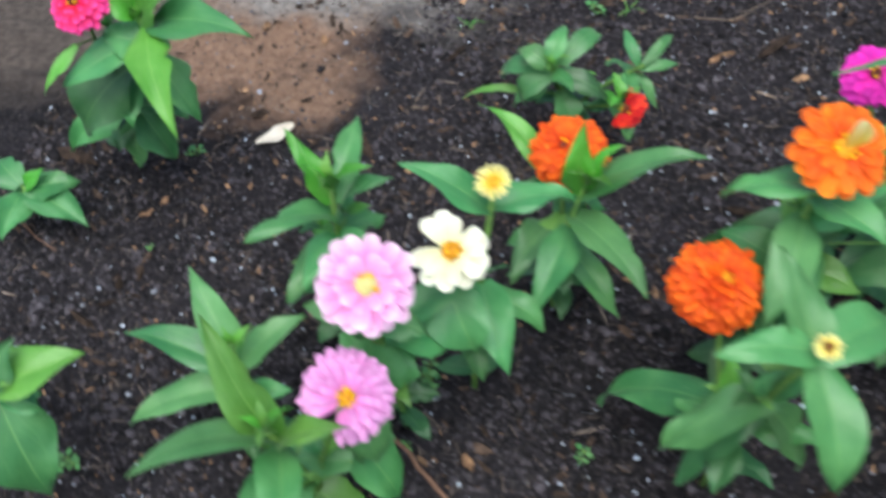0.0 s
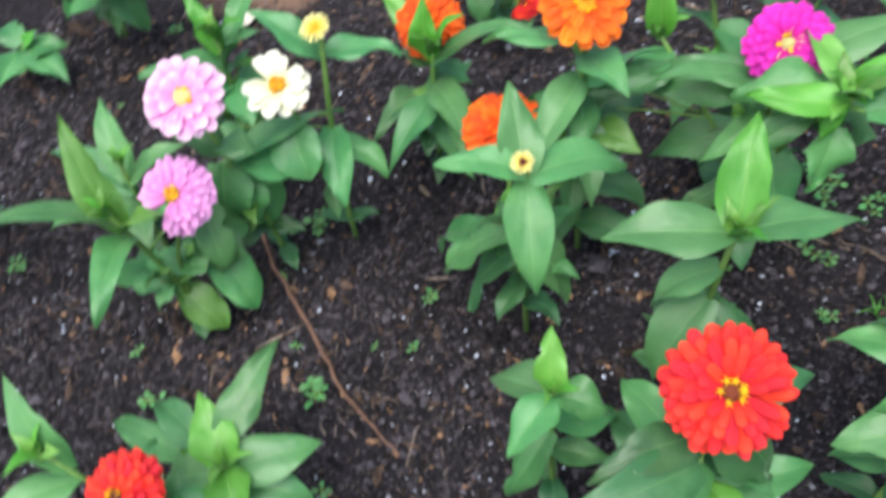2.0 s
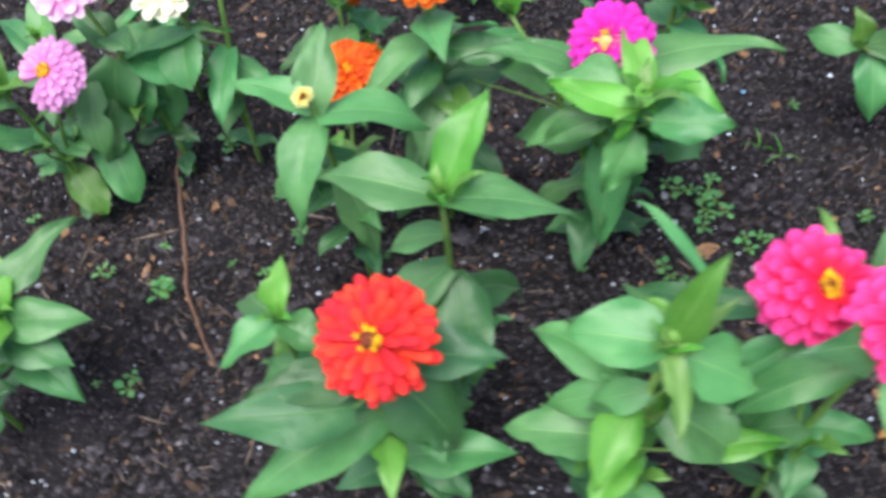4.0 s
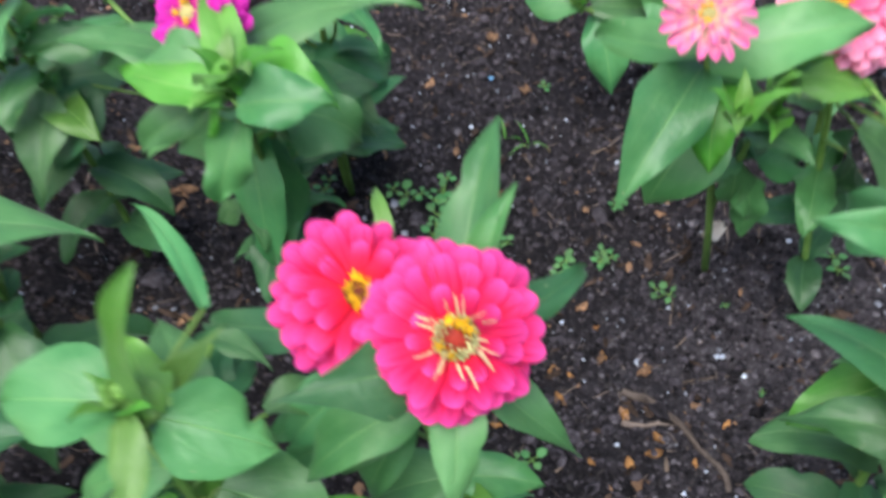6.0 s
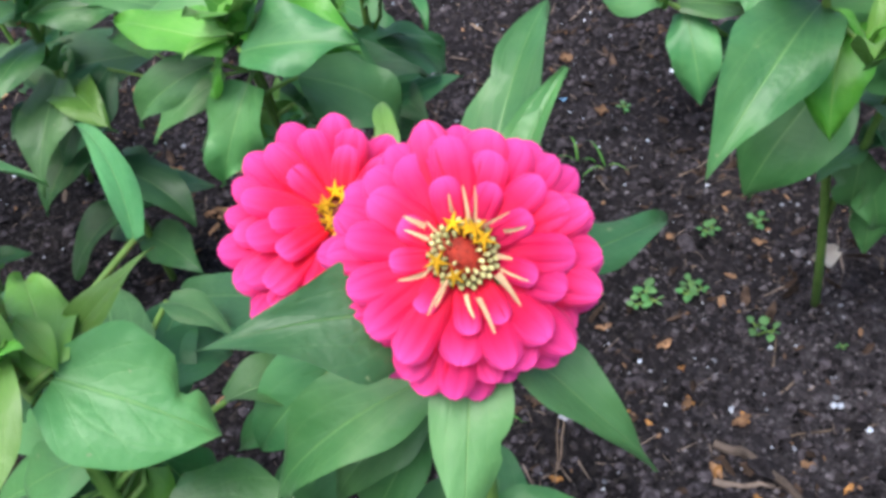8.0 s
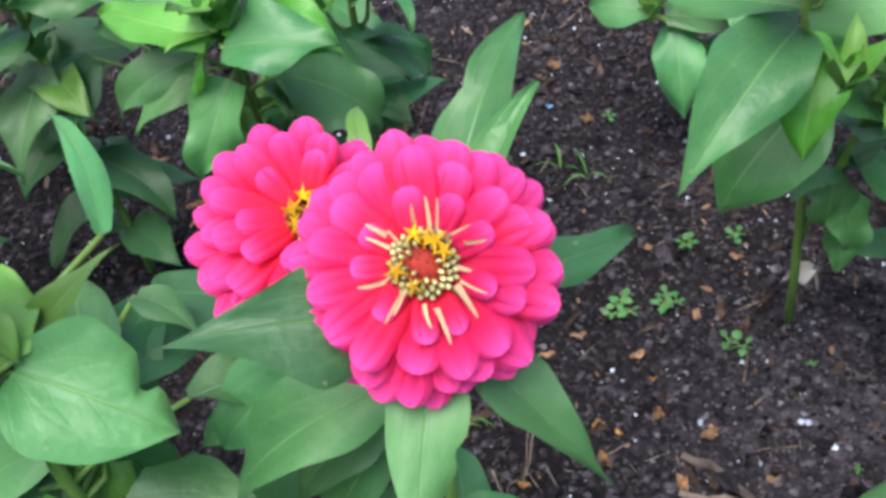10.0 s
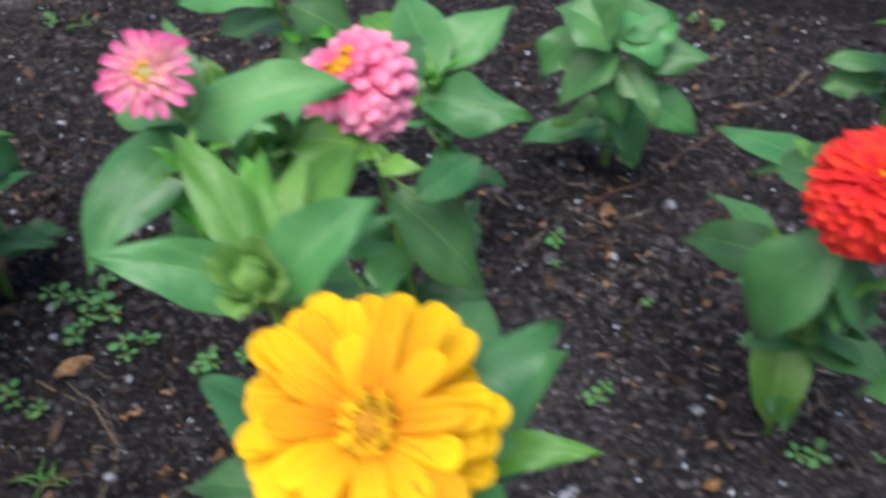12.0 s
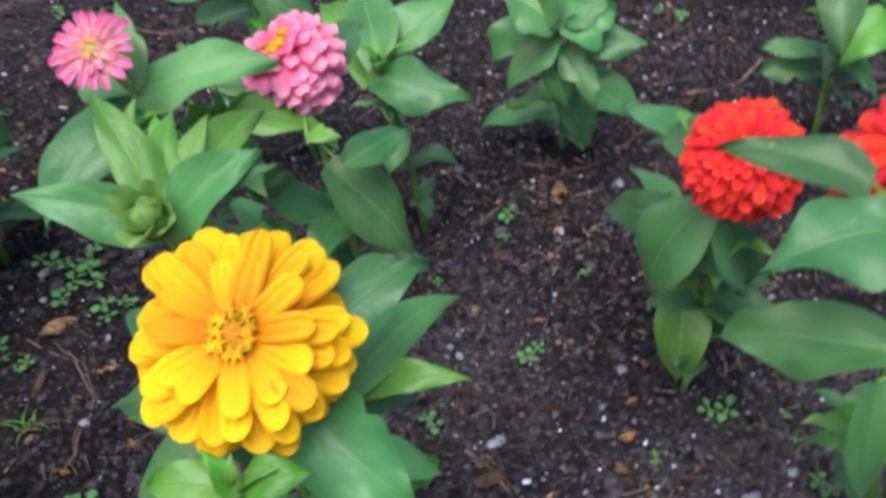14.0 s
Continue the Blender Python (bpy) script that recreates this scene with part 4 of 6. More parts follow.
plant, lines = zinnia('zinnia with a magenta flower among broad leaves', (81.7, 80.85),
    [(0, -1, 1.8, -3.2, 34, 3.1), (10, 0, 7.3, -7.4, 33, 2.4), (6, 0, -9.9, -1.9, 32.2, 2.4), (32.1, 1, 9.1, -8.9, 33.2, 1.4), (32.6, 1, 7.7, -8.6, 33.2, 1.4), (29.2, 1, 7.3, -7.8, 30, 1.4), (30, 1, 5.1, -8, 31, 1.4), (26, 0, 1, -4.7, 27, 1.4), (28.8, 2, -7.9, -4, 30, 1.4), (21, 2, -13, -4.5, 24, 1.4)]
    + [(25.7, 0, 2.8, -0.6, 27, 1.4), (13, 0, 1, 5.7, 16, 1.4), (19, 0, 1.2, 7.2, 22, 1.4), (19.3, 0, 0.1, -1.1, 20, 1.4), (33, 1, 8.3, -8.3, 33.8, 1.4), (18.6, 0, 1.7, 2.5, 21, 1.4), (32.3, 1, 7, -6, 33, 1.4), (32.3, 1, 6.2, -6.6, 33, 1.4), (25.4, 1, 4.2, -5, 26, 1.4), (24.1, 1, 5.3, -3.4, 25, 1.4)]
    + [(12, 0, 0.6, 0.4, 14, 1.4), (21.8, 2, -11, -1.5, 24, 1.4), (25.8, 0, 3.8, -1.7, 27, 1.4), (26.8, 1, 7.3, -4.1, 28, 1.4), (29.4, 0, 1.6, -4.3, 30, 1.4)],
    [(2, 32, 202, 1.1, 40.3, 3, 6, 0, 1), (2, 30, 329, 6.5, 29.2, 3.6, 10, 0, 0), (0, 29, 302, 13.5, 32.9, 4.5, 10, 0, 0), (0, 30, 123, 15.3, 32.7, 4.9, 10, 0, 0), (0, 22, 30, 6.1, 10.8, 4.5, 14, 0, 0), (3, 33.2, 113, 6.8, 33.5, 4.1, 10, 29, 0), (4, 33.2, 276, 8.5, 33.5, 3.6, 10, -25, 1), (5, 30, 341, 3.7, 24.5, 4.1, 10, -30, 0), (6, 31, 300, 6.5, 27, 2.9, 10, -37, 0), (7, 27, 311, 6.6, 23, 2.5, 10, -35, 0)]
    + [(8, 30, 302, 8.4, 30, 3.2, 10, -32, 0), (9, 24, 335, 6.5, 18, 5, 10, -34, 2), (10, 27, 144, 4.7, 20, 5.4, 10, 38, 2), (11, 16, 160, 10.3, 15, 3.1, 10, 27, 0), (12, 22, 168, 8.8, 15, 4.8, 10, 41, 2), (13, 20, 275, 10.5, 15, 5, 10, -34, 2), (14, 33.8, 224, 10.6, 35.7, 3, 6, 6, 1), (15, 21, 232, 5.8, 16, 4.5, 10, -75, 2), (16, 33, 88, 8.3, 33, 4.9, 10, 20, 1), (17, 33, 282, 8.4, 32, 4.9, 10, -23, 0)]
    + [(19, 25, 175, 12.7, 20, 6.4, 10, 23, 2), (0, 20, 35, 3.5, 10, 6, 10, -2, 0), (21, 24, 282, 14.9, 20, 6.5, 10, -33, 2), (22, 27, 126, 6.8, 22, 5.7, 10, 29, 0), (23, 28, 142, 5.8, 22, 6, 10, 33, 2), (24, 30, 270, 13.3, 27, 5.2, 10, -28, 0), (1, 33.0, 337, 2.6, 30.0, 2.6, 10, 0, 1), (1, 33.0, 29, 3.9, 36.5, 2.2, 10, 0, 1), (1, 33.0, 65, 5.5, 37.5, 2.0, 10, 0, 1), (1, 33.0, 350, 3.6, 33.5, 2.0, 10, 0, 1)],
    [(1, 5.5, 20), (2, 3.5, 10)], [(0, 4, 17, 4, 8), (2, 5, 16, 3, 7)], 10)
flower_head(plant, Vector((1.8, -3.9, 34.9)) / 100, (40, 0), 0.041, 'magenta', 'dense', 71, florets=4, styles=12, disc=DISC_LIME, label='magenta flower partly behind a leaf')

plant, lines = zinnia('zinnia with a magenta flower near the edge of the bed', (79.08, 91.81),
    [(0, -1, -5.6, 5, 26.6, 3.1), (0, -1, 5.9, -3.1, 35, 3.1)],
    [(1, 33, 282, 17.9, 37.4, 4.2, 10, 0, 0), (1, 34, 150, 8.3, 40, 4.2, 8, 0, 1), (1, 32, 103, 9.5, 34.8, 4.2, 10, 0, 0), (1, 34, 219, 5.5, 42.2, 3.7, 6, 0, 1)],
    [(1, 5, 20)], [(0, 5, 20, 4, 8), (1, 8, 28, 4, 8)], 11)
flower_head(plant, Vector((-5.6, 4.5, 27.5)) / 100, (30, 0), 0.034, 'magenta', 'full', 79, florets=3, label='magenta flower half hidden by leaves')

plant, lines = zinnia('tall leafy zinnia shoot with no flower yet', (80.1, 56.06),
    [(0, -1, 3.2, -2.8, 37.2, 3.1)],
    [(0, 38, 183, 7.2, 42.7, 3.8, 6, 0, 1), (0, 37.5, 289, 9.7, 37.8, 4.7, 9, 0, 0), (0, 37.5, 121, 10.4, 35.2, 4.5, 8, 0, 0), (0, 32, 297, 5.6, 28.5, 3.7, 10, 0, 0), (0, 27, 325, 6.2, 19.6, 4.7, 12, 0, 2), (0, 26, 47, 7.4, 18.3, 4.7, 12, 0, 2), (0, 20, 167, 8.5, 12.7, 4.7, 12, 0, 2)],
    [(0, 4, 45)], [(0, 4, 13, 2, 6)], 12)

plant, lines = zinnia('short leafy zinnia shoot', (70.89, 44.45),
    [(0, -1, 1.4, -1.6, 25.1, 3.1)],
    [(0, 25, 196, 3.4, 29.9, 2.8, 6, 0, 1), (0, 25, 256, 6.8, 21.7, 3.6, 10, 0, 0), (0, 25, 337, 6, 22.9, 3.5, 10, 0, 0), (0, 25, 97, 4.6, 23.5, 3.4, 10, 0, 0), (0, 18, 142, 7.1, 11.8, 3.8, 10, 0, 0), (0, 17, 326, 5.6, 10.1, 3.8, 10, 0, 0)],
    [(0, 3, 0)], [(0, 4, 12, 2, 6)], 13)

plant, lines = zinnia('zinnia with a large scarlet flower', (82.23, 45.2),
    [(0, -1, 2.9, -2.8, 33.7, 3.1), (26.1, 0, 2.3, -6, 28, 1.4), (27.8, 0, 1.7, -4.4, 29, 1.4), (22.9, 0, 2.4, -4, 24, 1.4), (14.7, 0, 3.3, -3.2, 16, 1.4), (24.5, 0, 1.4, 0.9, 26, 1.4), (20.0, 0, -0.1, 7.1, 22.0, 1.4), (20.4, 0, 2.8, -4.7, 22, 1.4)],
    [(1, 28, 312, 11.6, 29, 4.8, 10, -15, 2), (2, 29, 313, 9, 29, 3.7, 10, -16, 2), (3, 24, 331, 12.8, 20, 5.4, 10, -16, 0), (0, 27, 100, 5.5, 19, 6.2, 14, 12, 2), (4, 16, 123, 9.3, 17, 4.4, 10, 13, 0), (5, 26, 114, 8.3, 27, 4.6, 10, 16, 2), (6, 22.0, 221, 7.2, 21.0, 4.2, 10, 0, 2), (7, 22, 46, 5.9, 22, 2.7, 10, -4, 1)],
    [], [(0, 5, 24, 6, 9)], 14)
flower_head(plant, Vector((3.2, -3.5, 34.9)) / 100, (30, 20), 0.048, 'scarlet', 'rayed', 98, gaps=((88, 104),), florets=8, disc=DISC, label='large scarlet flower with a yellow ring of florets')

plant, lines = zinnia('leafy zinnia with a green bud and broad bitten leaves', (99.83, 51.78),
    [(0, -1, 3.4, -1.6, 38.6, 3.1), (36.8, 0, 4.6, -1.1, 37.5, 1.4), (37.2, 0, 4.8, -1, 38, 1.4), (28.6, 0, 1.7, 1.4, 30, 1.4), (28.2, 0, 2.4, 0.3, 29, 1.4), (25.9, 0, 2.4, 1.1, 27, 1.4), (24.7, 0, 2.8, 1.6, 26, 1.4), (28.2, 0, 1, -0.8, 29, 1.4), (32.3, 0, 2, -0.3, 33, 1.4), (28.9, 0, 0.5, -0.9, 30, 1.4)]
    + [(27.2, 0, 3.8, -0.3, 28, 1.4), (36.3, 0, 3.5, -0.1, 37, 1.4), (36.5, 0, 3.4, 4.0, 38.5, 1.4), (38.6, 0, 4, -0.9, 39.8, 1.4), (36.5, 0, 4.1, -0.9, 37, 1.4), (24.1, 0, 1.1, -2.6, 25, 1.4), (29.5, 0, 2.2, -2.2, 30, 1.4), (31.9, 0, 3.7, 0.7, 33, 1.4), (26.9, 0, 2.1, 1.1, 28, 1.4), (29.4, 0, 1.5, -1.1, 30, 1.4)]
    + [(24.4, 0, 1.5, -0, 25, 1.4), (36.4, 0, 2.8, -0.5, 37, 1.4), (29.2, 0, 1.6, 2.2, 31, 1.4), (21.6, 0, 6.7, 0.2, 24, 1.4), (29.5, 0, 5.4, 3.2, 31.5, 1.4), (31.5, 0, 1.4, 4.9, 33.5, 1.4), (25.0, 0, -1.9, 4.9, 27.0, 1.4)],
    [(0, 38.6, 291, 6.3, 38, 4.8, 10, -16, 0), (0, 38.6, 147, 3, 46.2, 2.9, 6, 20, 1), (0, 38.6, 37, 6.1, 37, 1.7, 4, 3, 1), (1, 37.5, 113, 4.9, 35, 4.6, 6, 26, 10), (2, 38, 244, 5, 38, 2.6, 10, 7, 1), (3, 30, 209, 7.3, 30, 3.2, 10, 17, 2), (4, 29, 300, 2, 25, 3.4, 10, -75, 1), (5, 27, 103, 0.3, 23, 3.4, 10, 26, 1), (6, 26, 140, 1.6, 22, 3.2, 10, 25, 0), (7, 29, 294, 3.7, 25, 3.1, 10, -39, 2)]
    + [(8, 33, 258, 8.4, 30, 3.4, 10, -3, 2), (9, 30, 261, 9, 28, 3.6, 10, -3, 0), (0, 30, 261, 4.8, 27, 5.1, 10, -17, 2), (10, 28, 108, 5.4, 24, 5.6, 10, 16, 0), (11, 37, 143, 4.1, 40, 1.4, 6, 32, 1), (12, 38.5, 244, 8.3, 39.1, 1.25, 4, 20, 0), (13, 39.8, 85, 1.2, 38, 1.1, 6, 4, 1), (14, 37, 275, 4.3, 33, 1.9, 10, -46, 0), (0, 32, 294, 4.2, 29, 2.6, 10, -29, 0), (15, 25, 296, 8.4, 24, 4.6, 10, -13, 0)]
    + [(16, 30, 3, 6.1, 27, 3.5, 10, -6, 1), (17, 33, 237, 7.9, 33, 2.9, 10, 6, 0), (18, 28, 121, 1.4, 22, 3.5, 10, 20, 0), (19, 30, 295, 6.3, 26, 3.2, 10, -24, 0), (20, 25, 293, 5.2, 22, 3.4, 10, -20, 0), (21, 37, 249, 4.3, 37, 2.4, 10, 4, 0), (22, 31, 192, 5.5, 28, 2.8, 10, 27, 2), (23, 24, 127, 6.6, 25, 2.7, 10, 13, 1), (24, 31.5, 148, 4.4, 30.0, 2.5, 10, -10, 0), (25, 33.5, 90, 3.6, 33.0, 1.6, 10, -10, 2), (26, 27.0, 174, 4.9, 26.0, 2.8, 10, 0, 2)],
    [(0, 3, 0)], [(0, 5, 20, 4, 8)], 15)
flower_head(plant, Vector((3.6, -1.2, 39.2)) / 100, (25, 30), 0.011, 'sepal', 'closed', 107, florets=0, disc=CALYX, label='closed round green bud')

plant, lines = zinnia('zinnia with two hot pink flowers', (110.13, 61.93),
    [(0, -1, 4.8, -3, 40, 3.1), (16, 0, -1.7, -2, 38.2, 2.4), (34.8, 0, 4.8, 0, 36, 1.4), (36.4, 0, 5.5, -3, 37, 1.4), (37.6, 0, 4.3, -4.3, 38.5, 1.4), (32, 1, -0.8, -3.2, 33, 1.4), (36.2, 0, 5.1, -3.8, 37, 1.4), (30.2, 1, -1.2, -2.3, 31, 1.4), (33.3, 0, 3.2, -3.4, 34, 1.4), (36.6, 1, -1.1, 1, 37.9, 1.4)]
    + [(34, 0, 3, -4, 35, 1.4), (31.4, 1, -3.3, -1.9, 33, 1.4), (23.4, 1, -2.5, -1.4, 25, 1.4)],
    [(0, 36, 195, 11.1, 41.6, 3.7, 6, 0, 0), (0, 34, 178, 6.6, 41.6, 3.1, 6, 0, 0), (2, 36, 168, 7.7, 33, 2.1, 10, 23, 2), (3, 37, 100, 5.2, 31.5, 2.4, 6, 18, 22), (4, 38.5, 317, 6.8, 39.6, 3.5, 8, -40, 22), (5, 33, 317, 5.2, 28.5, 3.5, 10, -48, 0), (6, 37, 24, 4.6, 33.5, 2.6, 8, -11, 0), (7, 31, 311, 7.1, 27, 2.7, 10, -24, 0), (8, 34, 310, 7.8, 28, 3.1, 10, -24, 0), (1, 28, 326, 5.3, 24, 2.9, 10, -21, 0)]
    + [(9, 37.9, 222, 3.8, 38.5, 0.9, 14, 2, 1), (1, 27, 328, 4.5, 20, 3.2, 10, -23, 0), (10, 35, 227, 0.3, 32, 2.1, 10, 75, 0), (11, 33, 275, 10.3, 29, 2.8, 10, -23, 2), (12, 25, 302, 7.3, 19, 4.1, 10, -23, 0)],
    [], [(0, 6, 20, 5, 7)], 16)
flower_head(plant, Vector((5.4, -3.7, 40.75)) / 100, (42, 42), 0.0425, 'hot', 'full', 115, florets=6, styles=18, disc=SCALE, ring=BULB, label='large hot pink flower with pale styles')
flower_head(plant, Vector((-0.6, -2.5, 38.7)) / 100, (30, 62), 0.0435, 'hot', 'mound', 112, florets=11, label='domed hot pink flower')

plant, lines = zinnia('zinnia with a small coral pink flower', (116.45, 97.75),
    [(0, -1, 0.1, -11.6, 36.8, 3.1), (10, 0, 4.4, -7.2, 29.3, 2.4), (31.1, 0, -0.3, -9.2, 31.5, 1.4), (26.3, 0, 0.7, -8.2, 27, 1.4), (16.5, 1, 2.4, -4, 17, 1.4), (29.8, 0, 1.3, -10, 31, 1.4), (13.1, 1, 2.5, -3.1, 14, 1.4), (28.6, 0, 0.4, -7.3, 29, 1.4), (26.4, 0, 0, -6.2, 27, 1.4), (29.4, 1, 4.7, -6.6, 30.2, 1.4)]
    + [(33, 0, 0.9, -9.8, 33.9, 1.4), (29.2, 1, 4.1, -8.1, 29.7, 1.4), (19.1, 1, 1.9, -3.2, 20, 1.4), (29.5, 0, 3.5, -14.4, 32.5, 1.4)],
    [(0, 33, 122, 10.3, 34.3, 4.7, 8, 31, 0), (2, 31.5, 352, 10.9, 27.8, 5.1, 14, -12, 0), (3, 27, 323, 5.3, 20, 6.3, 12, -37, 0), (1, 19, 353, 0.3, 14, 3.3, 10, -9, 0), (4, 17, 98, 1.3, 12, 3, 10, 38, 0), (5, 31, 13, 4.2, 27, 3.9, 10, 0, 1), (6, 14, 40, 1.1, 10, 2.5, 10, 13, 0), (7, 29, 132, 4.7, 22, 4.7, 10, 37, 0), (8, 27, 327, 5.2, 18, 4.1, 10, -24, 0), (9, 30.2, 125, 6.7, 27, 3.8, 10, 29, 1)]
    + [(10, 33.9, 228, 4.7, 38, 2.2, 10, -6, 0), (0, 33, 252, 9.7, 30, 3.2, 10, -28, 0), (11, 29.7, 33, 3.4, 34, 1.6, 10, 75, 1), (12, 20, 151, 6.8, 13, 4.7, 10, 37, 0)],
    [(1, 4, 30), (13, 4.2, 15)], [(1, 19, 28, 3, 6)], 17)
flower_head(plant, Vector((0.3, -12.0, 37.5)) / 100, (34, 25), 0.029, 'coral', 'spidery', 123, florets=8, disc=DISC_LIME, label='small coral pink flower with a cream centre')

plant, lines = zinnia('zinnia with a domed rose pink flower', (125.25, 97.98),
    [(0, -1, -2.6, -0.6, 30.7, 3.1), (24.2, 0, 3.8, -5, 26, 1.4), (23.6, 0, 0.6, -3.3, 24, 1.4), (27.4, 0, 2, -6.1, 29, 1.4), (19.6, 0, 0.2, -1.6, 20, 1.4), (26.2, 0, -2.4, -2.8, 28, 1.4), (27, 0, -0.2, 0.8, 29, 1.4)],
    [(1, 26, 171, 6.9, 25, 2.9, 10, 25, 0), (2, 24, 102, 6.4, 15, 5.3, 12, 23, 0), (3, 29, 85, 3.2, 30, 1.9, 10, 29, 1), (4, 20, 190, 5.6, 10, 5.4, 10, 63, 2), (5, 28, 174, 2.6, 24, 3.6, 10, 53, 0), (6, 29, 197, 9.4, 29, 2.8, 10, 16, 0)],
    [], [(0, 5, 16, 3, 7)], 18)
flower_head(plant, Vector((-3.0, -1.0, 32.1)) / 100, (22, 320), 0.049, 'rose', 'puff', 130, florets=8, disc=DISC_ORANGE, label='domed rose pink flower')

plant, lines = zinnia('leafy zinnia with no flower yet', (121.5, 113),
    [(0, -1, -0.6, -2.3, 22, 3.1), (20.5, 0, -1.1, -3, 21, 1.4), (20.8, 0, -1.4, 0.1, 22, 1.4), (19.4, 0, -1.6, -2.3, 20, 1.4), (14.7, 0, -2.7, -0.3, 16, 1.4)],
    [(1, 21, 106, 9.1, 19, 4.9, 10, 27, 0), (0, 22, 220, 11.3, 25, 5, 8, -2, 0), (2, 22, 151, 8.6, 25, 4.9, 10, 26, 0), (3, 20, 232, 13, 23, 4.5, 10, -9, 1), (4, 16, 200, 5.2, 12, 3.5, 10, 51, 0)],
    [(0, 4, 30)], [(0, 5, 15, 3, 6)], 19)

plant, lines = zinnia('leafy zinnia with drooping lower leaves', (129, 132.5),
    [(0, -1, 2.7, -6, 19, 3.1), (15.5, 0, 1.7, -5.9, 16, 1.4), (15, 0, 4.2, -5.1, 16, 1.4), (5.5, 0, -0.1, -1.7, 6, 1.4), (8.6, 0, 1.8, -3.4, 9, 1.4), (11.7, 0, 3.9, -5.7, 13, 1.4), (17.4, 0, -0.4, -4.8, 19, 1.4), (18.7, 0, 1.1, -6.2, 19.5, 1.4), (19, 0, 2.5, -5.2, 19.5, 1.4), (18.4, 0, 3.4, -6.9, 19, 1.4)]
    + [(19, 0, 3, -6.8, 19.5, 1.4), (16.5, 0, 3.3, -5.9, 17, 1.4)],
    [(0, 18, 312, 5.7, 13, 4.7, 10, -28, 0), (1, 16, 55, 3.1, 11, 3.8, 10, 13, 0), (2, 16, 110, 7.3, 17, 3.8, 10, 30, 0), (3, 6, 284, 8.7, 3, 3.1, 10, -29, 0), (4, 9, 96, 3.3, 3, 4.7, 10, 30, 0), (5, 13, 114, 7.5, 8, 4.8, 10, 31, 0), (6, 19, 295, 4.8, 14, 4.2, 10, -34, 0), (7, 19.5, 75, 3, 24, 4.5, 10, 53, 0), (8, 19.5, 120, 5.1, 21, 4.6, 10, 30, 0), (9, 19, 138, 6, 20, 5.4, 10, 27, 0)]
    + [(10, 19.5, 265, 5.9, 22, 5.7, 10, -25, 0), (11, 17, 60, 5, 12, 3.8, 10, 16, 0)],
    [(0, 3, 10)], [(0, 4, 9, 2, 7)], 20)

plant, lines = zinnia('leafy zinnia with pale specks at the bed edge', (102.6, 120.4),
    [(0, -1, 1.6, -6.9, 27, 3.1), (4, 0, -4.9, -10.1, 16, 2.4), (26.4, 0, 0.9, -6, 27, 1.4), (26.3, 0, 1.3, -5.6, 27, 1.4), (21.5, 0, 2.4, -5.6, 22, 1.4), (14.6, 1, -4.4, -8.5, 15, 1.4), (24.5, 0, 2.4, -5.9, 25, 1.4)],
    [(0, 26, 283, 10.2, 25, 4.1, 10, -27, 0), (2, 27, 265, 6.1, 29, 4, 10, -26, 1), (3, 27, 150, 5.8, 29, 4, 10, 19, 0), (0, 24, 277, 7.6, 21, 3.5, 10, -29, 0), (4, 22, 352, 2.2, 13, 5.2, 10, -9, 0), (1, 16, 272, 6, 15.5, 3.8, 10, -25, 0), (1, 16, 239, 2.1, 20, 2.5, 10, -15, 1), (1, 14, 43, 4.4, 7, 4.6, 10, 10, 0), (5, 15, 139, 7.4, 12, 4.4, 10, 28, 0), (6, 25, 120, 6.1, 19, 5.5, 10, 36, 0)]
    + [(0, 17, 133, 5.7, 10, 6.5, 10, 41, 2)],
    [(0, 4, 20), (1, 2.5, 0)], [(0, 5, 22, 5, 7)], 21)

plant, lines = zinnia('leafy zinnia with a closed green bud', (133.5, 76.5),
    [(0, -1, -0.7, -2.7, 37, 3.1), (8, 0, 1.5, 3.5, 30, 2.4), (37, 0, -1.4, -2.1, 37.8, 1.4), (36.5, 0, -0.9, -1.2, 37.2, 1.4), (35.5, 0, -2.6, -0.5, 37, 1.4), (28.4, 1, -2.3, 5.2, 30.5, 1.4), (37, 0, -1.4, -1.3, 37.8, 1.4), (36.8, 0, -1.2, -1.5, 37.5, 1.4), (31.8, 0, -1.9, -0.4, 33, 1.4)],
    [(2, 37.8, 243, 6, 42, 2.6, 8, -4, 1), (0, 37, 298, 6.9, 40.2, 3.0, 4, -43, 0), (0, 37, 139, 6.4, 39, 1.5, 8, 25, 0), (0, 37, 142, 5.5, 40, 3.5, 8, 29, 0), (3, 37.2, 183, 8.4, 38, 2.5, 10, 22, 1), (4, 37, 215, 3.4, 40, 1.6, 10, 7, 1), (5, 30.5, 234, 5.6, 24, 4.2, 10, -75, 2), (6, 37.8, 211, 5.1, 40, 1.7, 10, 10, 1), (7, 37.5, 192, 5.6, 39.5, 1.9, 10, 18, 1), (8, 33, 178, 6.2, 29, 3.8, 10, 33, 0)],
    [], [(0, 6, 26, 5, 8)], 22)
flower_head(plant, Vector((-1.0, -2.9, 37.8)) / 100, (35, 30), 0.02, 'sepal', 'closed', 155, florets=0, disc=CALYX, label='closed green bud with leafy sepals')

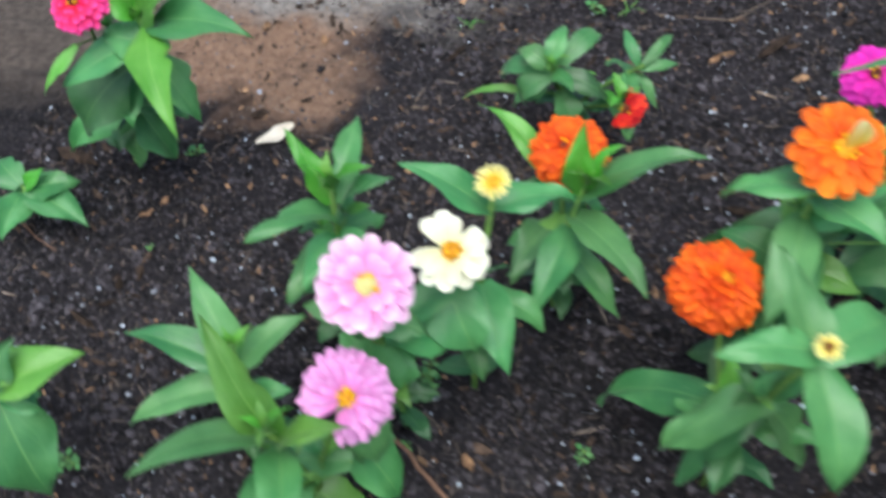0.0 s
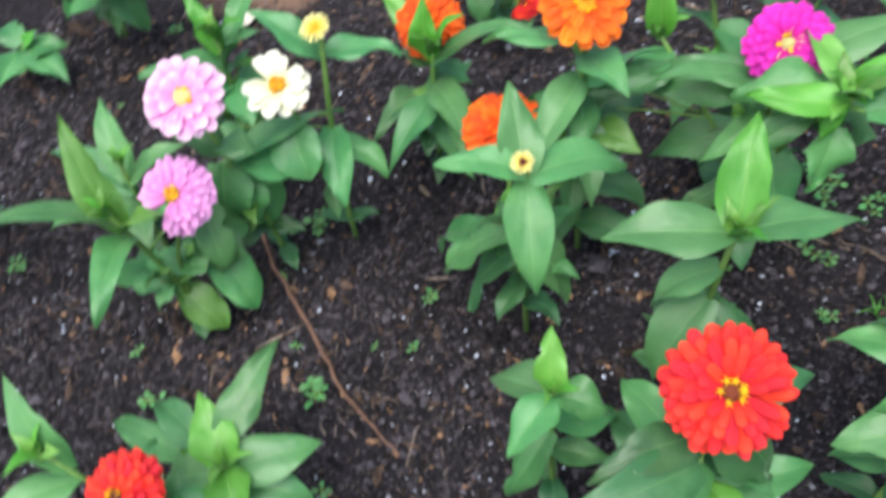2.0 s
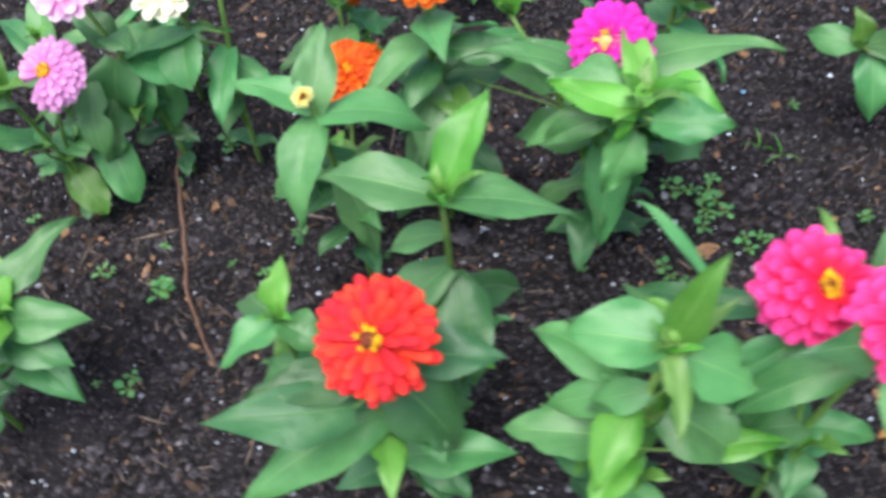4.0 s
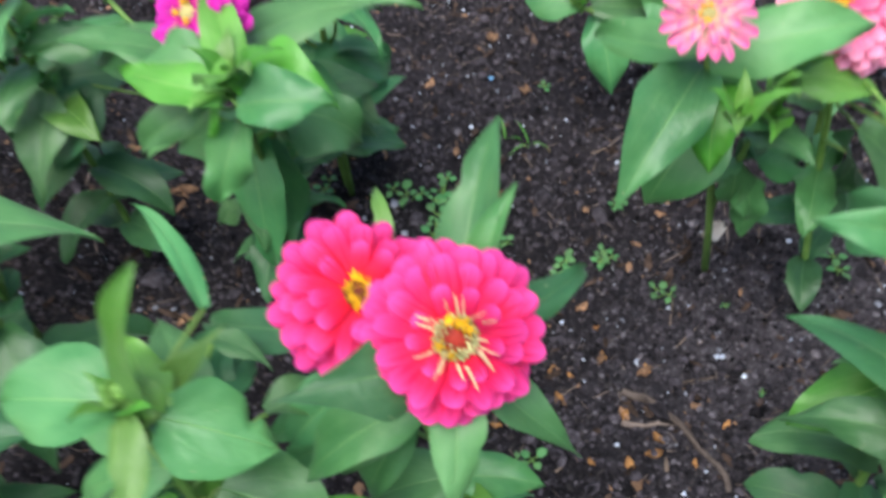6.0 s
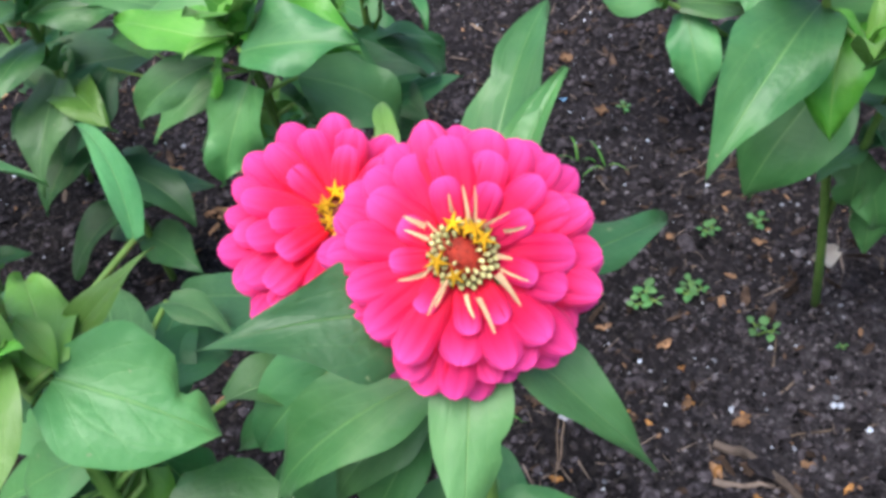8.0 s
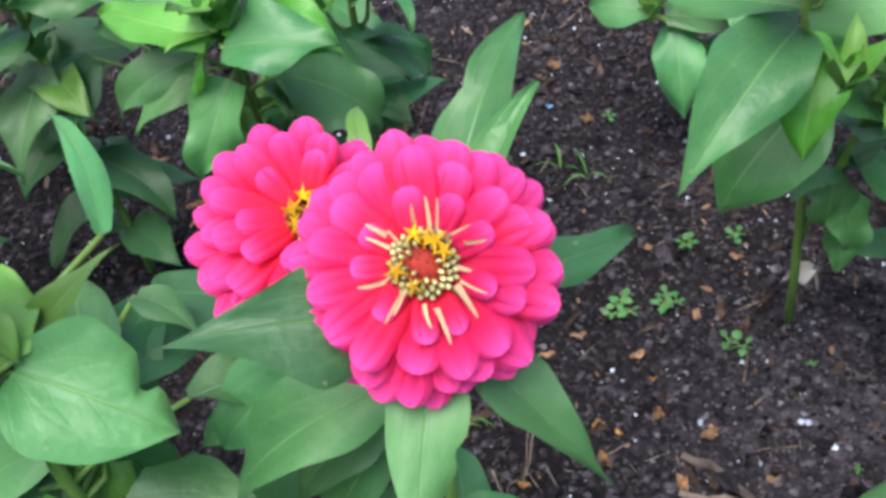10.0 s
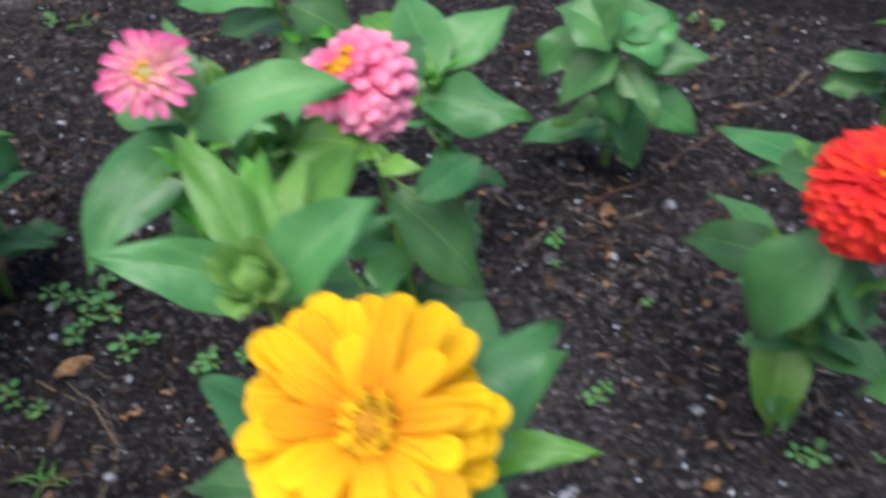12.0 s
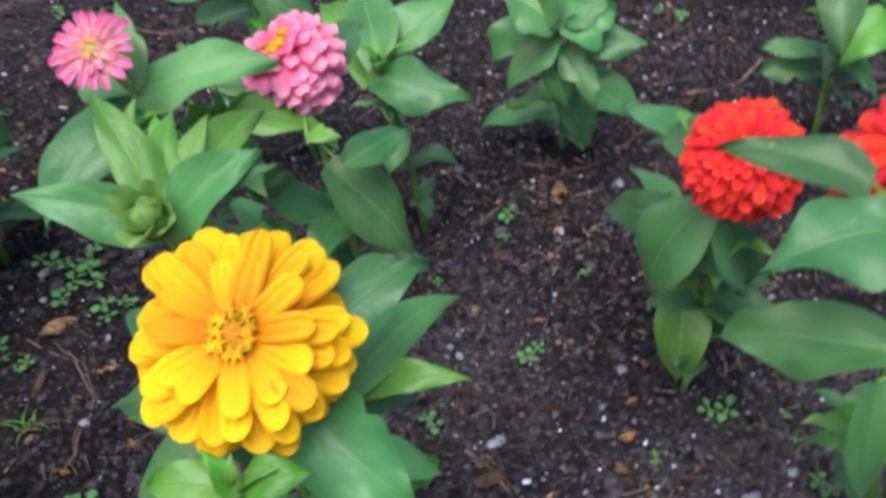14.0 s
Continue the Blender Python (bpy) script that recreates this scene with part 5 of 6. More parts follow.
plant, lines = zinnia('zinnia with a large golden yellow flower', (140, 76.5),
    [(0, -1, -1.3, -5.1, 34.2, 3.1), (31.2, 0, 0.3, -3.2, 32, 1.4), (25.1, 0, 0.3, -2, 26, 1.4), (23.5, 0, 0.2, -0.5, 25, 1.4), (28.4, 0, 0.4, -4.5, 29, 1.4), (29.7, 0, -0.2, -6.7, 31, 1.4), (30, 0, 0.7, -6.8, 31.5, 1.4), (27.4, 0, -3.2, -6, 29, 1.4), (27.5, 0, -2.1, -6.6, 29, 1.4), (19.4, 0, -0.3, -1.5, 20, 1.4)]
    + [(23.4, 0, -1.4, -0.2, 25, 1.4), (25.1, 0, -1.9, -0, 27, 1.4), (24.0, 0, 0.9, -10.6, 30.0, 1.4), (25.0, 0, -5.0, -6.2, 27.0, 1.4)],
    [(1, 32, 155, 7.9, 32.7, 3.4, 8, 21, 2), (2, 26, 170, 11.3, 25, 2.9, 10, 18, 0), (3, 25, 116, 6.8, 25.8, 2.1, 10, 20, 1), (4, 29, 82, 6.5, 25, 5.3, 10, 20, 0), (7, 29, 253, 11, 28.9, 3.6, 10, -8, 2), (8, 29, 315, 6.8, 25, 3.7, 10, -24, 0), (9, 20, 120, 5, 17, 2.5, 10, 18, 0), (10, 25, 156, 5.2, 19, 4.3, 10, 31, 2)]
    + [(11, 27, 189, 11.2, 25, 3.6, 10, 16, 0), (12, 30.0, 289, 4.5, 30.0, 2.6, 14, -15, 1), (12, 30.0, 124, 3.7, 30.5, 2.2, 14, 15, 1), (12, 30.0, 79, 2.7, 29.0, 2.0, 14, 0, 1), (12, 30.0, 262, 1.6, 32.0, 1.4, 14, 0, 1), (13, 27.0, 279, 7.3, 26.0, 3.0, 12, -15, 2)],
    [(12, 2.6, 30)], [(0, 6, 20, 4, 7)], 23)
flower_head(plant, Vector((-0.7, -6.1, 35.4)) / 100, (36, 35), 0.06, 'gold', 'tall', 165, gaps=((143, 154),), florets=18, disc=DISC_ORANGE, label='large golden yellow flower')

plant, lines = zinnia('zinnia with a domed scarlet flower', (152.5, 103),
    [(0, -1, 3.2, -2.9, 28.3, 3.1), (4, 0, 1.3, -3.2, 24, 2.4), (26.8, 0, 2.8, -3.8, 28, 1.4), (17, 0, 0.3, 0.3, 18, 1.4), (24, 1, 1.1, -4, 24.5, 1.4), (12.5, 0, -0.6, 0.1, 13, 1.4), (23.4, 1, 2.4, -4, 24, 1.4), (24.6, 0, 0.3, -0.1, 26, 1.4), (13.3, 0, -2, 3, 16, 1.4), (25.4, 0, 0, 0.1, 27, 1.4)],
    [(2, 28, 238, 8.9, 25, 3.3, 10, -27, 2), (3, 18, 244, 11, 14, 4, 10, -26, 2), (4, 24.5, 282, 3.2, 15, 5.6, 12, -38, 2), (5, 13, 13, 4, 5, 4.3, 10, 0, 1), (0, 14, 132, 7, 8, 4.2, 10, 32, 0), (6, 24, 145, 2.7, 15, 5.4, 10, 60, 2), (7, 26, 272, 2.5, 29, 1.6, 10, -29, 1), (8, 16, 227, 8.8, 16, 2.4, 10, -16, 0), (9, 27, 237, 9.5, 25, 2.6, 10, -25, 0)],
    [], [(0, 6, 18, 3, 7), (1, 8, 16, 2, 6)], 24)
flower_head(plant, Vector((3.4, -3.4, 29.5)) / 100, (25, 20), 0.045, 'scarlet', 'fine', 169, florets=4, label='domed scarlet flower behind a broad leaf')

plant, lines = zinnia('zinnia with a scarlet flower and very broad leaves', (169, 93),
    [(0, -1, -4.1, 2.2, 33.8, 3.1), (5, 0, -4, -3.5, 35, 2.4), (33.8, 1, -5.5, -1.6, 35, 1.4), (25.2, 1, -2.4, -3.9, 26, 1.4), (21.6, 1, -2.6, -2.7, 22, 1.4)],
    [(2, 35, 269, 7.9, 35.2, 3.3, 6, -26, 2), (1, 34, 306, 6.8, 33, 5.7, 10, -21, 2), (3, 26, 263, 9.9, 22, 5, 8, -23, 0), (4, 22, 30, 2.3, 13, 2.6, 8, 13, 2)],
    [], [(0, 5, 12, 2, 5), (1, 5, 12, 2, 5)], 25)
flower_head(plant, Vector((-4.3, 1.6, 35.0)) / 100, (30, 340), 0.045, 'scarlet', 'mound', 178, florets=4, label='domed scarlet flower')

plant, lines = zinnia('tall thin zinnia at the back of the bed', (155.5, 141),
    [(0, -1, 0.5, -2, 28, 3.1), (5, 0, 7.5, -3, 24, 2.4), (9.4, 0, -0.7, -0.1, 10, 1.4), (22, 0, 0.6, -7.9, 25, 1.4), (18.8, 1, 4.9, -4.7, 20, 1.4)],
    [(2, 10, 293, 6.1, 10, 3.9, 10, -29, 0), (3, 25, 18, 5.8, 20, 4.3, 10, 6, 0), (4, 20, 321, 4.8, 16, 4.6, 10, -18, 1), (0, 12, 280, 6.8, 13, 3.4, 10, 0, 0), (0, 12, 46, 6, 12, 3.4, 10, 0, 0), (0, 20, 354, 8.6, 21, 3.2, 10, 0, 0)],
    [(0, 5, 0)], [(0, 8, 26, 4, 5), (1, 10, 24, 4, 6)], 26)

plant, lines = zinnia('leafy zinnia with a hot pink flower starting to open', (-17.7, 96.7),
    [(0, -1, 14.8, -6.2, 31, 3.1), (10, 0, 9.7, -8.5, 34.1, 2.4), (30.3, 0, 16.2, -6.5, 31, 1.4), (30.2, 0, 15.9, -7.2, 31, 1.4), (28.2, 0, 14.3, -7.4, 29, 1.4), (27.8, 1, 7.6, -9, 29, 1.4), (23.3, 0, 11.1, -6.2, 24, 1.4), (11.6, 0, 5.9, -3.2, 12, 1.4), (13.6, 0, 7.3, -3.3, 14, 1.4), (23.9, 0, 14, -5.5, 25, 1.4)]
    + [(28.1, 0, 14.7, -7.4, 29, 1.4), (31, 0, 14.1, -5.8, 31.5, 1.4)],
    [(2, 31, 77, 13.3, 33, 5.3, 8, 25, 0), (3, 31, 31, 13.6, 27, 5, 10, -3, 1), (4, 29, 295, 9.9, 25, 4.7, 10, -30, 0), (5, 29, 319, 5.6, 25, 1.6, 10, -28, 1), (6, 24, 295, 8.7, 15, 7.2, 12, -35, 2), (1, 13, 291, 9.3, 7, 4.3, 10, -31, 0), (7, 12, 344, 2.6, 5, 3.9, 10, -23, 0), (8, 14, 80, 3, 6, 5.7, 10, 17, 0), (9, 25, 62, 5.4, 18, 4.8, 10, 10, 0), (10, 29, 277, 4.3, 30, 5.3, 10, -24, 0)]
    + [(0, 31, 83, 7.6, 37, 4.5, 10, 41, 1), (11, 31.5, 275, 1.6, 36, 4.6, 10, -25, 1), (0, 20, 118, 4.3, 14, 6.6, 10, 30, 2)],
    [(0, 3.5, 20)], [(0, 5, 26, 5, 7)], 27)
flower_head(plant, Vector((9.7, -8.9, 35.0)) / 100, (25, 0), 0.034, 'hot', 'full', 193, florets=3, label='hot pink flower')

plant, lines = zinnia('small zinnia seedling with four leaves', (-29.1, 86.4),
    [(0, -1, 4.4, -2.2, 7, 3.1), (6.6, 0, 3.6, -1.9, 7, 1.4), (5.6, 0, 3.5, -2.5, 6, 1.4)],
    [(0, 6, 72, 10.5, 4.5, 4.9, 10, 11, 0), (0, 7, 110, 6.9, 7, 4.3, 10, 23, 0), (1, 7, 236, 5.7, 8, 4.1, 10, -4, 0), (2, 6, 4, 7, 5, 4.8, 10, -18, 0), (0, 7, 108, 3.6, 10, 2.2, 10, 35, 1)],
    [], [(0, 2, 5, 2, 4)], 28)

plant, lines = zinnia('leafy zinnia with pale lower leaves', (-16.8, 54.4),
    [(0, -1, 15.6, -5.8, 24, 3.1), (21.4, 0, 15.3, -5.8, 22, 1.4)],
    [(0, 24, 122, 8.4, 25, 4.8, 10, 20, 1), (1, 22, 37, 5.5, 12, 6.9, 10, -8, 0), (0, 24, 145, 3.8, 28, 3.2, 10, 27, 0), (0, 20, 95, 1.6, 14, 5.3, 10, 14, 0)],
    [(0, 3, 0)], [(0, 5, 20, 4, 7)], 29)

plant, lines = zinnia('leafy zinnia shoot with upright leaves', (38, 31.6),
    [(0, -1, 8.9, -1.7, 21, 3.1), (20.6, 0, 8, -0.2, 21.5, 1.4), (17.6, 0, 5.7, 0.1, 19, 1.4), (17.3, 0, 9, -1.9, 18, 1.4), (13.1, 0, 2.6, -0.1, 15, 1.4), (12.8, 0, 8.2, -2, 14, 1.4)],
    [(1, 21.5, 171, 9.6, 25, 3.6, 6, 16, 0), (0, 21, 223, 6.3, 24, 4.3, 6, 5, 1), (0, 20, 128, 8.7, 19, 4.5, 10, 14, 0), (2, 19, 249, 8.9, 18, 3.9, 10, -2, 2), (3, 18, 105, 6.7, 16, 4.6, 10, 10, 0), (0, 21, 43, 5.3, 20, 4, 10, -6, 1), (0, 19, 291, 6.7, 17, 4.8, 10, -14, 0), (4, 15, 262, 11.9, 13, 3.5, 10, -6, 0), (5, 14, 94, 7.3, 11, 4.3, 10, 7, 0)],
    [(0, 4, 20)], [(0, 4, 15, 4, 6)], 30)

plant, lines = zinnia('zinnia with a scarlet flower and pointed leaves', (41.2, 25.55),
    [(0, -1, 3.8, -2.5, 29, 3.1), (6, 0, -7.5, -0.9, 25.9, 2.4)],
    [(1, 23, 235, 5.9, 31.2, 3.4, 8, 0, 0), (0, 22, 270, 7.2, 20.7, 3.8, 10, 0, 0), (0, 24, 209, 7.3, 22.4, 3.4, 10, 0, 0), (1, 22, 324, 7.9, 23.1, 3.6, 10, 0, 0)],
    [(1, 4, 0)], [(0, 5, 20, 4, 7)], 31)
flower_head(plant, Vector((3.8, -2.9, 30.0)) / 100, (25, 0), 0.036, 'scarlet', 'rayed', 217, florets=6, label='scarlet flower with a yellow centre')


# ---- weeds, litter, twigs and stones ----
def round_leaf(base, way, rise, size, rnd):
    """A round seedling leaf on a short stalk."""
    a = Vector((math.sin(way), -math.cos(way), 0))
    tip = Vector(base) + a * size * math.cos(rise) + Vector((0, 0, size * math.sin(rise)))
    return leaf_mesh(base, tip, size * rnd.uniform(0.72, 0.95), 0.06, rnd.uniform(-20, 20), WEED, rnd, rnd.uniform(2.8, 4.0), 7, 4, 0.15)


def weed(x, y, size, seed):
    """A seedling: pairs of round leaves on thin stalks, larger ones with side sprigs."""
    rnd = random.Random(seed)
    x, y, size = x / 100, y / 100, (size if size < 1.3 else 1.3 + 0.45 * (size - 1.3)) / 100
    ob = tagged(new("weed_seedling"), label="small green weed seedling with round leaves growing in the soil", category="weed", group="weed seedlings in the bed")
    ob.location = (x, y, soil_height(x, y))
    sprigs = 1 if size < 0.012 else 2 if size < 0.018 else 3
    for k in range(sprigs):
        w0 = rnd.uniform(0, 6.28)
        top = Vector((math.cos(w0), math.sin(w0), 0)) * size * (0.0 if k == 0 else 0.85) + Vector((0, 0, size * rnd.uniform(0.45, 0.8)))
        verts, faces = tube([(0, 0, -0.003), top * 0.55 + Vector((0, 0, 0.001)), top], [0.0009, 0.0008, 0.0007], 5)
        part("stem", mesh_from("stem", verts, faces, STEM), ob)
        for j in range(4 if k == 0 else 3):
            s = size * (0.95 if k == 0 else 0.70) * rnd.uniform(0.75, 1.1) * (1.0 if j % 2 == 0 else 0.8)
            w, rise = w0 + j * 1.57 + rnd.uniform(-0.3, 0.3), rnd.uniform(0.0, 0.4)
            joint = top + Vector((math.sin(w) * math.cos(rise), -math.cos(w) * math.cos(rise), math.sin(rise))) * s * 0.34
            verts, faces = tube([top, joint], [0.0006, 0.0006], 5)
            part("stalk", mesh_from("stalk", verts, faces, STEM), ob)
            part("leaf", round_leaf(joint, w, rise * 0.5, s * 0.66, rnd), ob)
    return ob


def flake(x, y, size, seed, mat=CHIP, name="dry_leaf", label="curled orange brown scrap of dry leaf on soil", slim=0.5, lift=0.002):
    """A curled scrap of dead leaf with some thickness."""
    rnd = random.Random(seed)
    x, y, size = x / 100, y / 100, size / 100
    curl, turn = rnd.uniform(0.2, 0.6), rnd.uniform(0, 6.28)
    jag = [rnd.uniform(0.7, 1.2) for _ in range(16)]

    def point(s, v):
        half = size * slim * math.sin(math.pi * min(0.97, max(0.06, s))) ** 0.7 * jag[int(s * 7) + (8 if v > 0 else 0)]
        return Vector((size * (2 * s - 1), half * v, size * curl * (v * v * 0.5 + 0.35 * (2 * s - 1) ** 2) + 0.0012 * math.sin(9 * s)))

    verts, faces, uvs = sheet(7, 4, point)
    n = len(verts)
    verts = verts + [v - Vector((0, 0, 0.0007)) for v in verts]
    faces = faces + [tuple(n + i for i in f[::-1]) for f in faces]
    ob = tagged(new(name, mesh_from(name, verts, faces, mat, uvs + uvs)), label=label, category="dead leaf", group="dry leaf scraps on the soil")
    ob.matrix_world = Matrix.Translation((x, y, soil_height(x, y) + lift)) @ Euler((rnd.uniform(-0.3, 0.3), rnd.uniform(-0.2, 0.2), turn)).to_matrix().to_4x4()
    return ob


def twig(points, radius, seed, mat=TWIG, name="twig", label="thin crooked brown twig lying on the soil"):
    rnd = random.Random(seed)
    path = []
    for (ax, ay), (bx, by) in zip(points, points[1:]):
        for k in range(4):
            f = k / 4
            x, y = (ax + (bx - ax) * f) / 100 + rnd.uniform(-1, 1) * radius * 0.5, (ay + (by - ay) * f) / 100 + rnd.uniform(-1, 1) * radius * 0.5
            path.append((x, y, soil_height(x, y) + radius * rnd.uniform(0.8, 1.8)))
    x, y = points[-1][0] / 100, points[-1][1] / 100
    path.append((x, y, soil_height(x, y) + radius))
    verts, faces = tube(path, [radius * (1.0 - 0.45 * n / len(path)) * rnd.uniform(0.85, 1.15) for n in range(len(path))], 7)
    return tagged(new(name, mesh_from(name, verts, faces, mat)), label=label, category="twig")


def pebble(x, y, size, seed, mat):
    rnd = random.Random(seed)
    x, y, size = x / 100, y / 100, size / 100
    bm = bmesh.new()
    bmesh.ops.create_icosphere(bm, subdivisions=2, radius=size)
    for v in bm.verts:
        v.co *= 1 + 0.35 * noise.noise(v.co / size * 1.3 + Vector((seed, 0, 0)))
        v.co.z *= 0.6
    me = bpy.data.meshes.new("pebble")
    bm.to_mesh(me)
    bm.free()
    me.materials.append(mat)
    me.polygons.foreach_set("use_smooth", [True] * len(me.polygons))
    ob = tagged(new("pebble", me), label="small rounded stone lying on the dark soil", category="stone", group="stones on the soil")
    ob.location = (x, y, soil_height(x, y) + size * 0.2)
    return ob


WEEDS_A = [
    (49.8, 63.5, 1.24), (31.8, 69.2, 1.63), (42.7, 46.8, 2.3), (46, 54.7, 0.8), (50.5, 55.8, 1), (17.9, 45.7, 1.08), (24.7, 40.3, 2.48), (-5.5, 52.3, 1.95),
    (31.1, 60.5, 0.86), (77.5, 89.7, 1.82), (94.2, 73.1, 1.4), (36.9, 52, 0.82), (33, 44.7, 1.9), (42.5, 46.1, 2.6), (48.4, 35.3, 2.35), (44.5, 33.8, 0.85),
    (31.2, 69.2, 2.26), (90.5, 93.8, 3.57), (88.5, 60.2, 1.23), (82.2, 76.9, 0.67), (104.4, 92.2, 1.53), (107.1, 94.8, 1.44), (106.3, 101.1, 1.19), (109.3, 104.4, 0.99),
    (113.5, 92.3, 1.74), (119.6, 93.9, 0.6), (125.2, 97.7, 1.22), (125.4, 86, 0.56),
]
WEEDS_B = [
    (110.9, 71.6, 1.97), (91.5, 114.4, 1.12), (88.9, 94.9, 2.65), (97.1, 91.8, 1.55), (104.3, 91.7, 1.4), (107.3, 94.1, 1.3), (106, 100.5, 1.15), (109.1, 103.8, 1.17),
    (93.1, 81.6, 1.26), (85.9, 92.9, 2.42), (91.3, 89.1, 2.18), (90.1, 81.5, 2.27), (139, 100.3, 1.47), (156.7, 101.5, 2.13), (126.3, 106.7, 0.8), (139.9, 112.3, 0.79),
    (128.8, 118.3, 1.47), (130.2, 114.5, 0.83), (134.8, 90, 1.2), (152.6, 95.3, 0.57), (165.9, 96.8, 1.44), (152.8, 94.8, 0.68), (162.5, 101.1, 0.59), (-8.3, 99.1, 1.65),
    (-8.7, 82.1, 0.77), (-5, 52.2, 1.37), (42.4, 137.3, 2.2), (134.3, 162.1, 1.61), (130.8, 163.4, 1.31),
    (127.6, 101.2, 2.40), (161.3, 103.4, 0.60), (96.0, 90.3, 2.20),
]
for n, (x, y, size) in enumerate(WEEDS_A + WEEDS_B):
    weed(x, y, size, 100 + n)

CHIPS_A = [
    (38, 59.8, 1.4), (22.7, 47.3, 1.86), (50.5, 43.7, 0.95), (74.9, 86.6, 1.31), (64.4, 64.1, 0.99), (62.2, 84.7, 1.34), (74.1, 70.4, 0.94), (89.6, 113.3, 0.95),
    (74.1, 86.9, 1.01), (110.2, 102, 0.81), (107.8, 88.2, 0.91), (111.8, 83.3, 0.78), (115.7, 83.9, 0.95), (110.3, 77.9, 0.92), (102.7, 87.9, 0.83), (115.8, 79, 0.83),
    (150.6, 93, 0.93), (131.3, 104.7, 0.64), (138, 105.5, 0.78), (135.5, 114.3, 0.73), (101.7, 84.6, 0.87), (92.9, 87, 1.76),
]
CHIPS_B = [
    (132.5, 124, 2.07), (92.9, 85.9, 2.01), (-10.1, 90.2, 1.12), (-11.5, 87.7, 1.27), (-1.2, 83.8, 0.91), (3.1, 99.1, 0.96), (-8.4, 127.9, 1.5), (2.3, 125.1, 1.27),
    (61, 129.1, 1.23), (81.4, 120, 1.07), (89.5, 113.2, 1), (78.4, 110.8, 0.9), (62.7, 130.3, 1.55), (82, 120.1, 1.07), (78.2, 110.4, 0.91), (87.2, 101.1, 0.94),
    (55.6, 86, 1.16), (61.7, 83.8, 1.11), (63.9, 78.7, 0.95), (52.5, 87, 1.26), (61, 83.9, 1.05), (73.5, 70.2, 0.95),
]
for n, (x, y, size) in enumerate(CHIPS_A + CHIPS_B):
    flake(x, y, size * 0.8, 300 + n)

AMBER_FLAKES = [
    (115.9, 79.0, 0.60), (119.2, 78.3, 0.80), (119.4, 76.8, 0.90), (118.0, 75.0, 0.80), (115.8, 84.3, 0.60), (110.0, 80.9, 0.40), (111.8, 83.9, 0.55), (110.1, 86.3, 0.35),
    (110.1, 78.4, 0.60), (106.4, 73.5, 0.60), (115.1, 73.9, 0.50), (122.6, 77.7, 0.50), (123.7, 82.0, 0.60), (149.9, 96.0, 0.95), (153.0, 92.1, 0.55), (134.4, 118.1, 0.50),
    (129.7, 126.1, 0.70), (131.3, 127.9, 0.60), (101.1, 83.9, 0.60), (108.4, 80.5, 0.60),
]
for n, (x, y, size) in enumerate(AMBER_FLAKES):
    flake(x, y, size * 0.85, 400 + n, AMBER, label="amber yellow scrap of dry leaf on soil")

STONES = [
    (160.9, 94.7, 0.85), (124.9, 130.2, 0.65), (137.9, 127.6, 0.99), (140.2, 91.6, 0.86), (32.6, 67.3, 0.71), (120.8, 87.9, 0.44), (114.7, 84.8, 0.52), (84.7, 92, 1.03),
    (87.7, 89, 0.75), (115, 91.6, 0.37),
    (121.2, 88.2, 0.50), (117.4, 80.2, 0.45), (116.7, 92.6, 0.40), (123.5, 87.0, 0.42), (116.3, 76.4, 0.40), (160.6, 94.2, 1.10), (151.4, 96.5, 0.50), (147.5, 96.9, 0.40), (163.0, 97.9, 0.70), (139.7, 91.1, 0.80), (68.6, 75.7, 0.50), (72.3, 73.3, 0.45),
]
for n, (x, y, size) in enumerate(STONES):
    pebble(x, y, size * 0.6, n, PERLITE if size < 0.55 else STONE)

flake(*(1.5, 103.8), 3.0, 71, PALE, "pale_dead_leaf", "pale pinkish dead leaf lying flat on the soil", 0.36, 0.006)
flake(*(84.7, 113.9), 0.35, 72, PLASTIC, "blue_scrap", "tiny bright blue scrap lying on the soil", 0.6)
twig([(24.7, 66.1), (28.7, 61.8), (34.2, 57.3), (39.7, 52.7), (44.5, 48.4), (48.9, 45.8), (53.8, 43.3)], 0.0030, 81, label="long crooked brown twig lying on the soil")
twig([(118.6, 83.9), (121.3, 85.8), (123.9, 87.7)], 0.0011, 84, STRAW, "straw", "thin pale straw lying on the soil")
twig([(129.4, 124.7), (134.0, 131.0), (138.1, 139.1), (141.5, 146.6), (146.3, 152.8)], 0.0014, 85, label="long thin reddish twig lying behind the plants")
twig([(138.2, 89.6), (141.1, 88.7), (143.6, 87.9)], 0.0009, 86, STRAW, "straw", "thin pale straw lying on the soil")
twig([(90.7, 84.0), (97.5, 83.8), (102.7, 81.1), (104.9, 77.4), (106.3, 73.6)], 0.0008, 87, STRAW, "root", "thin pale bent root lying on the soil")
twig([(117.3, 87.4), (118.3, 90.7)], 0.0009, 88, STRAW, "straw", "thin pale straw lying on the soil")
twig([(116.0, 89.4), (114.9, 93.1)], 0.0009, 89, STRAW, "straw", "thin pale straw lying on the soil")
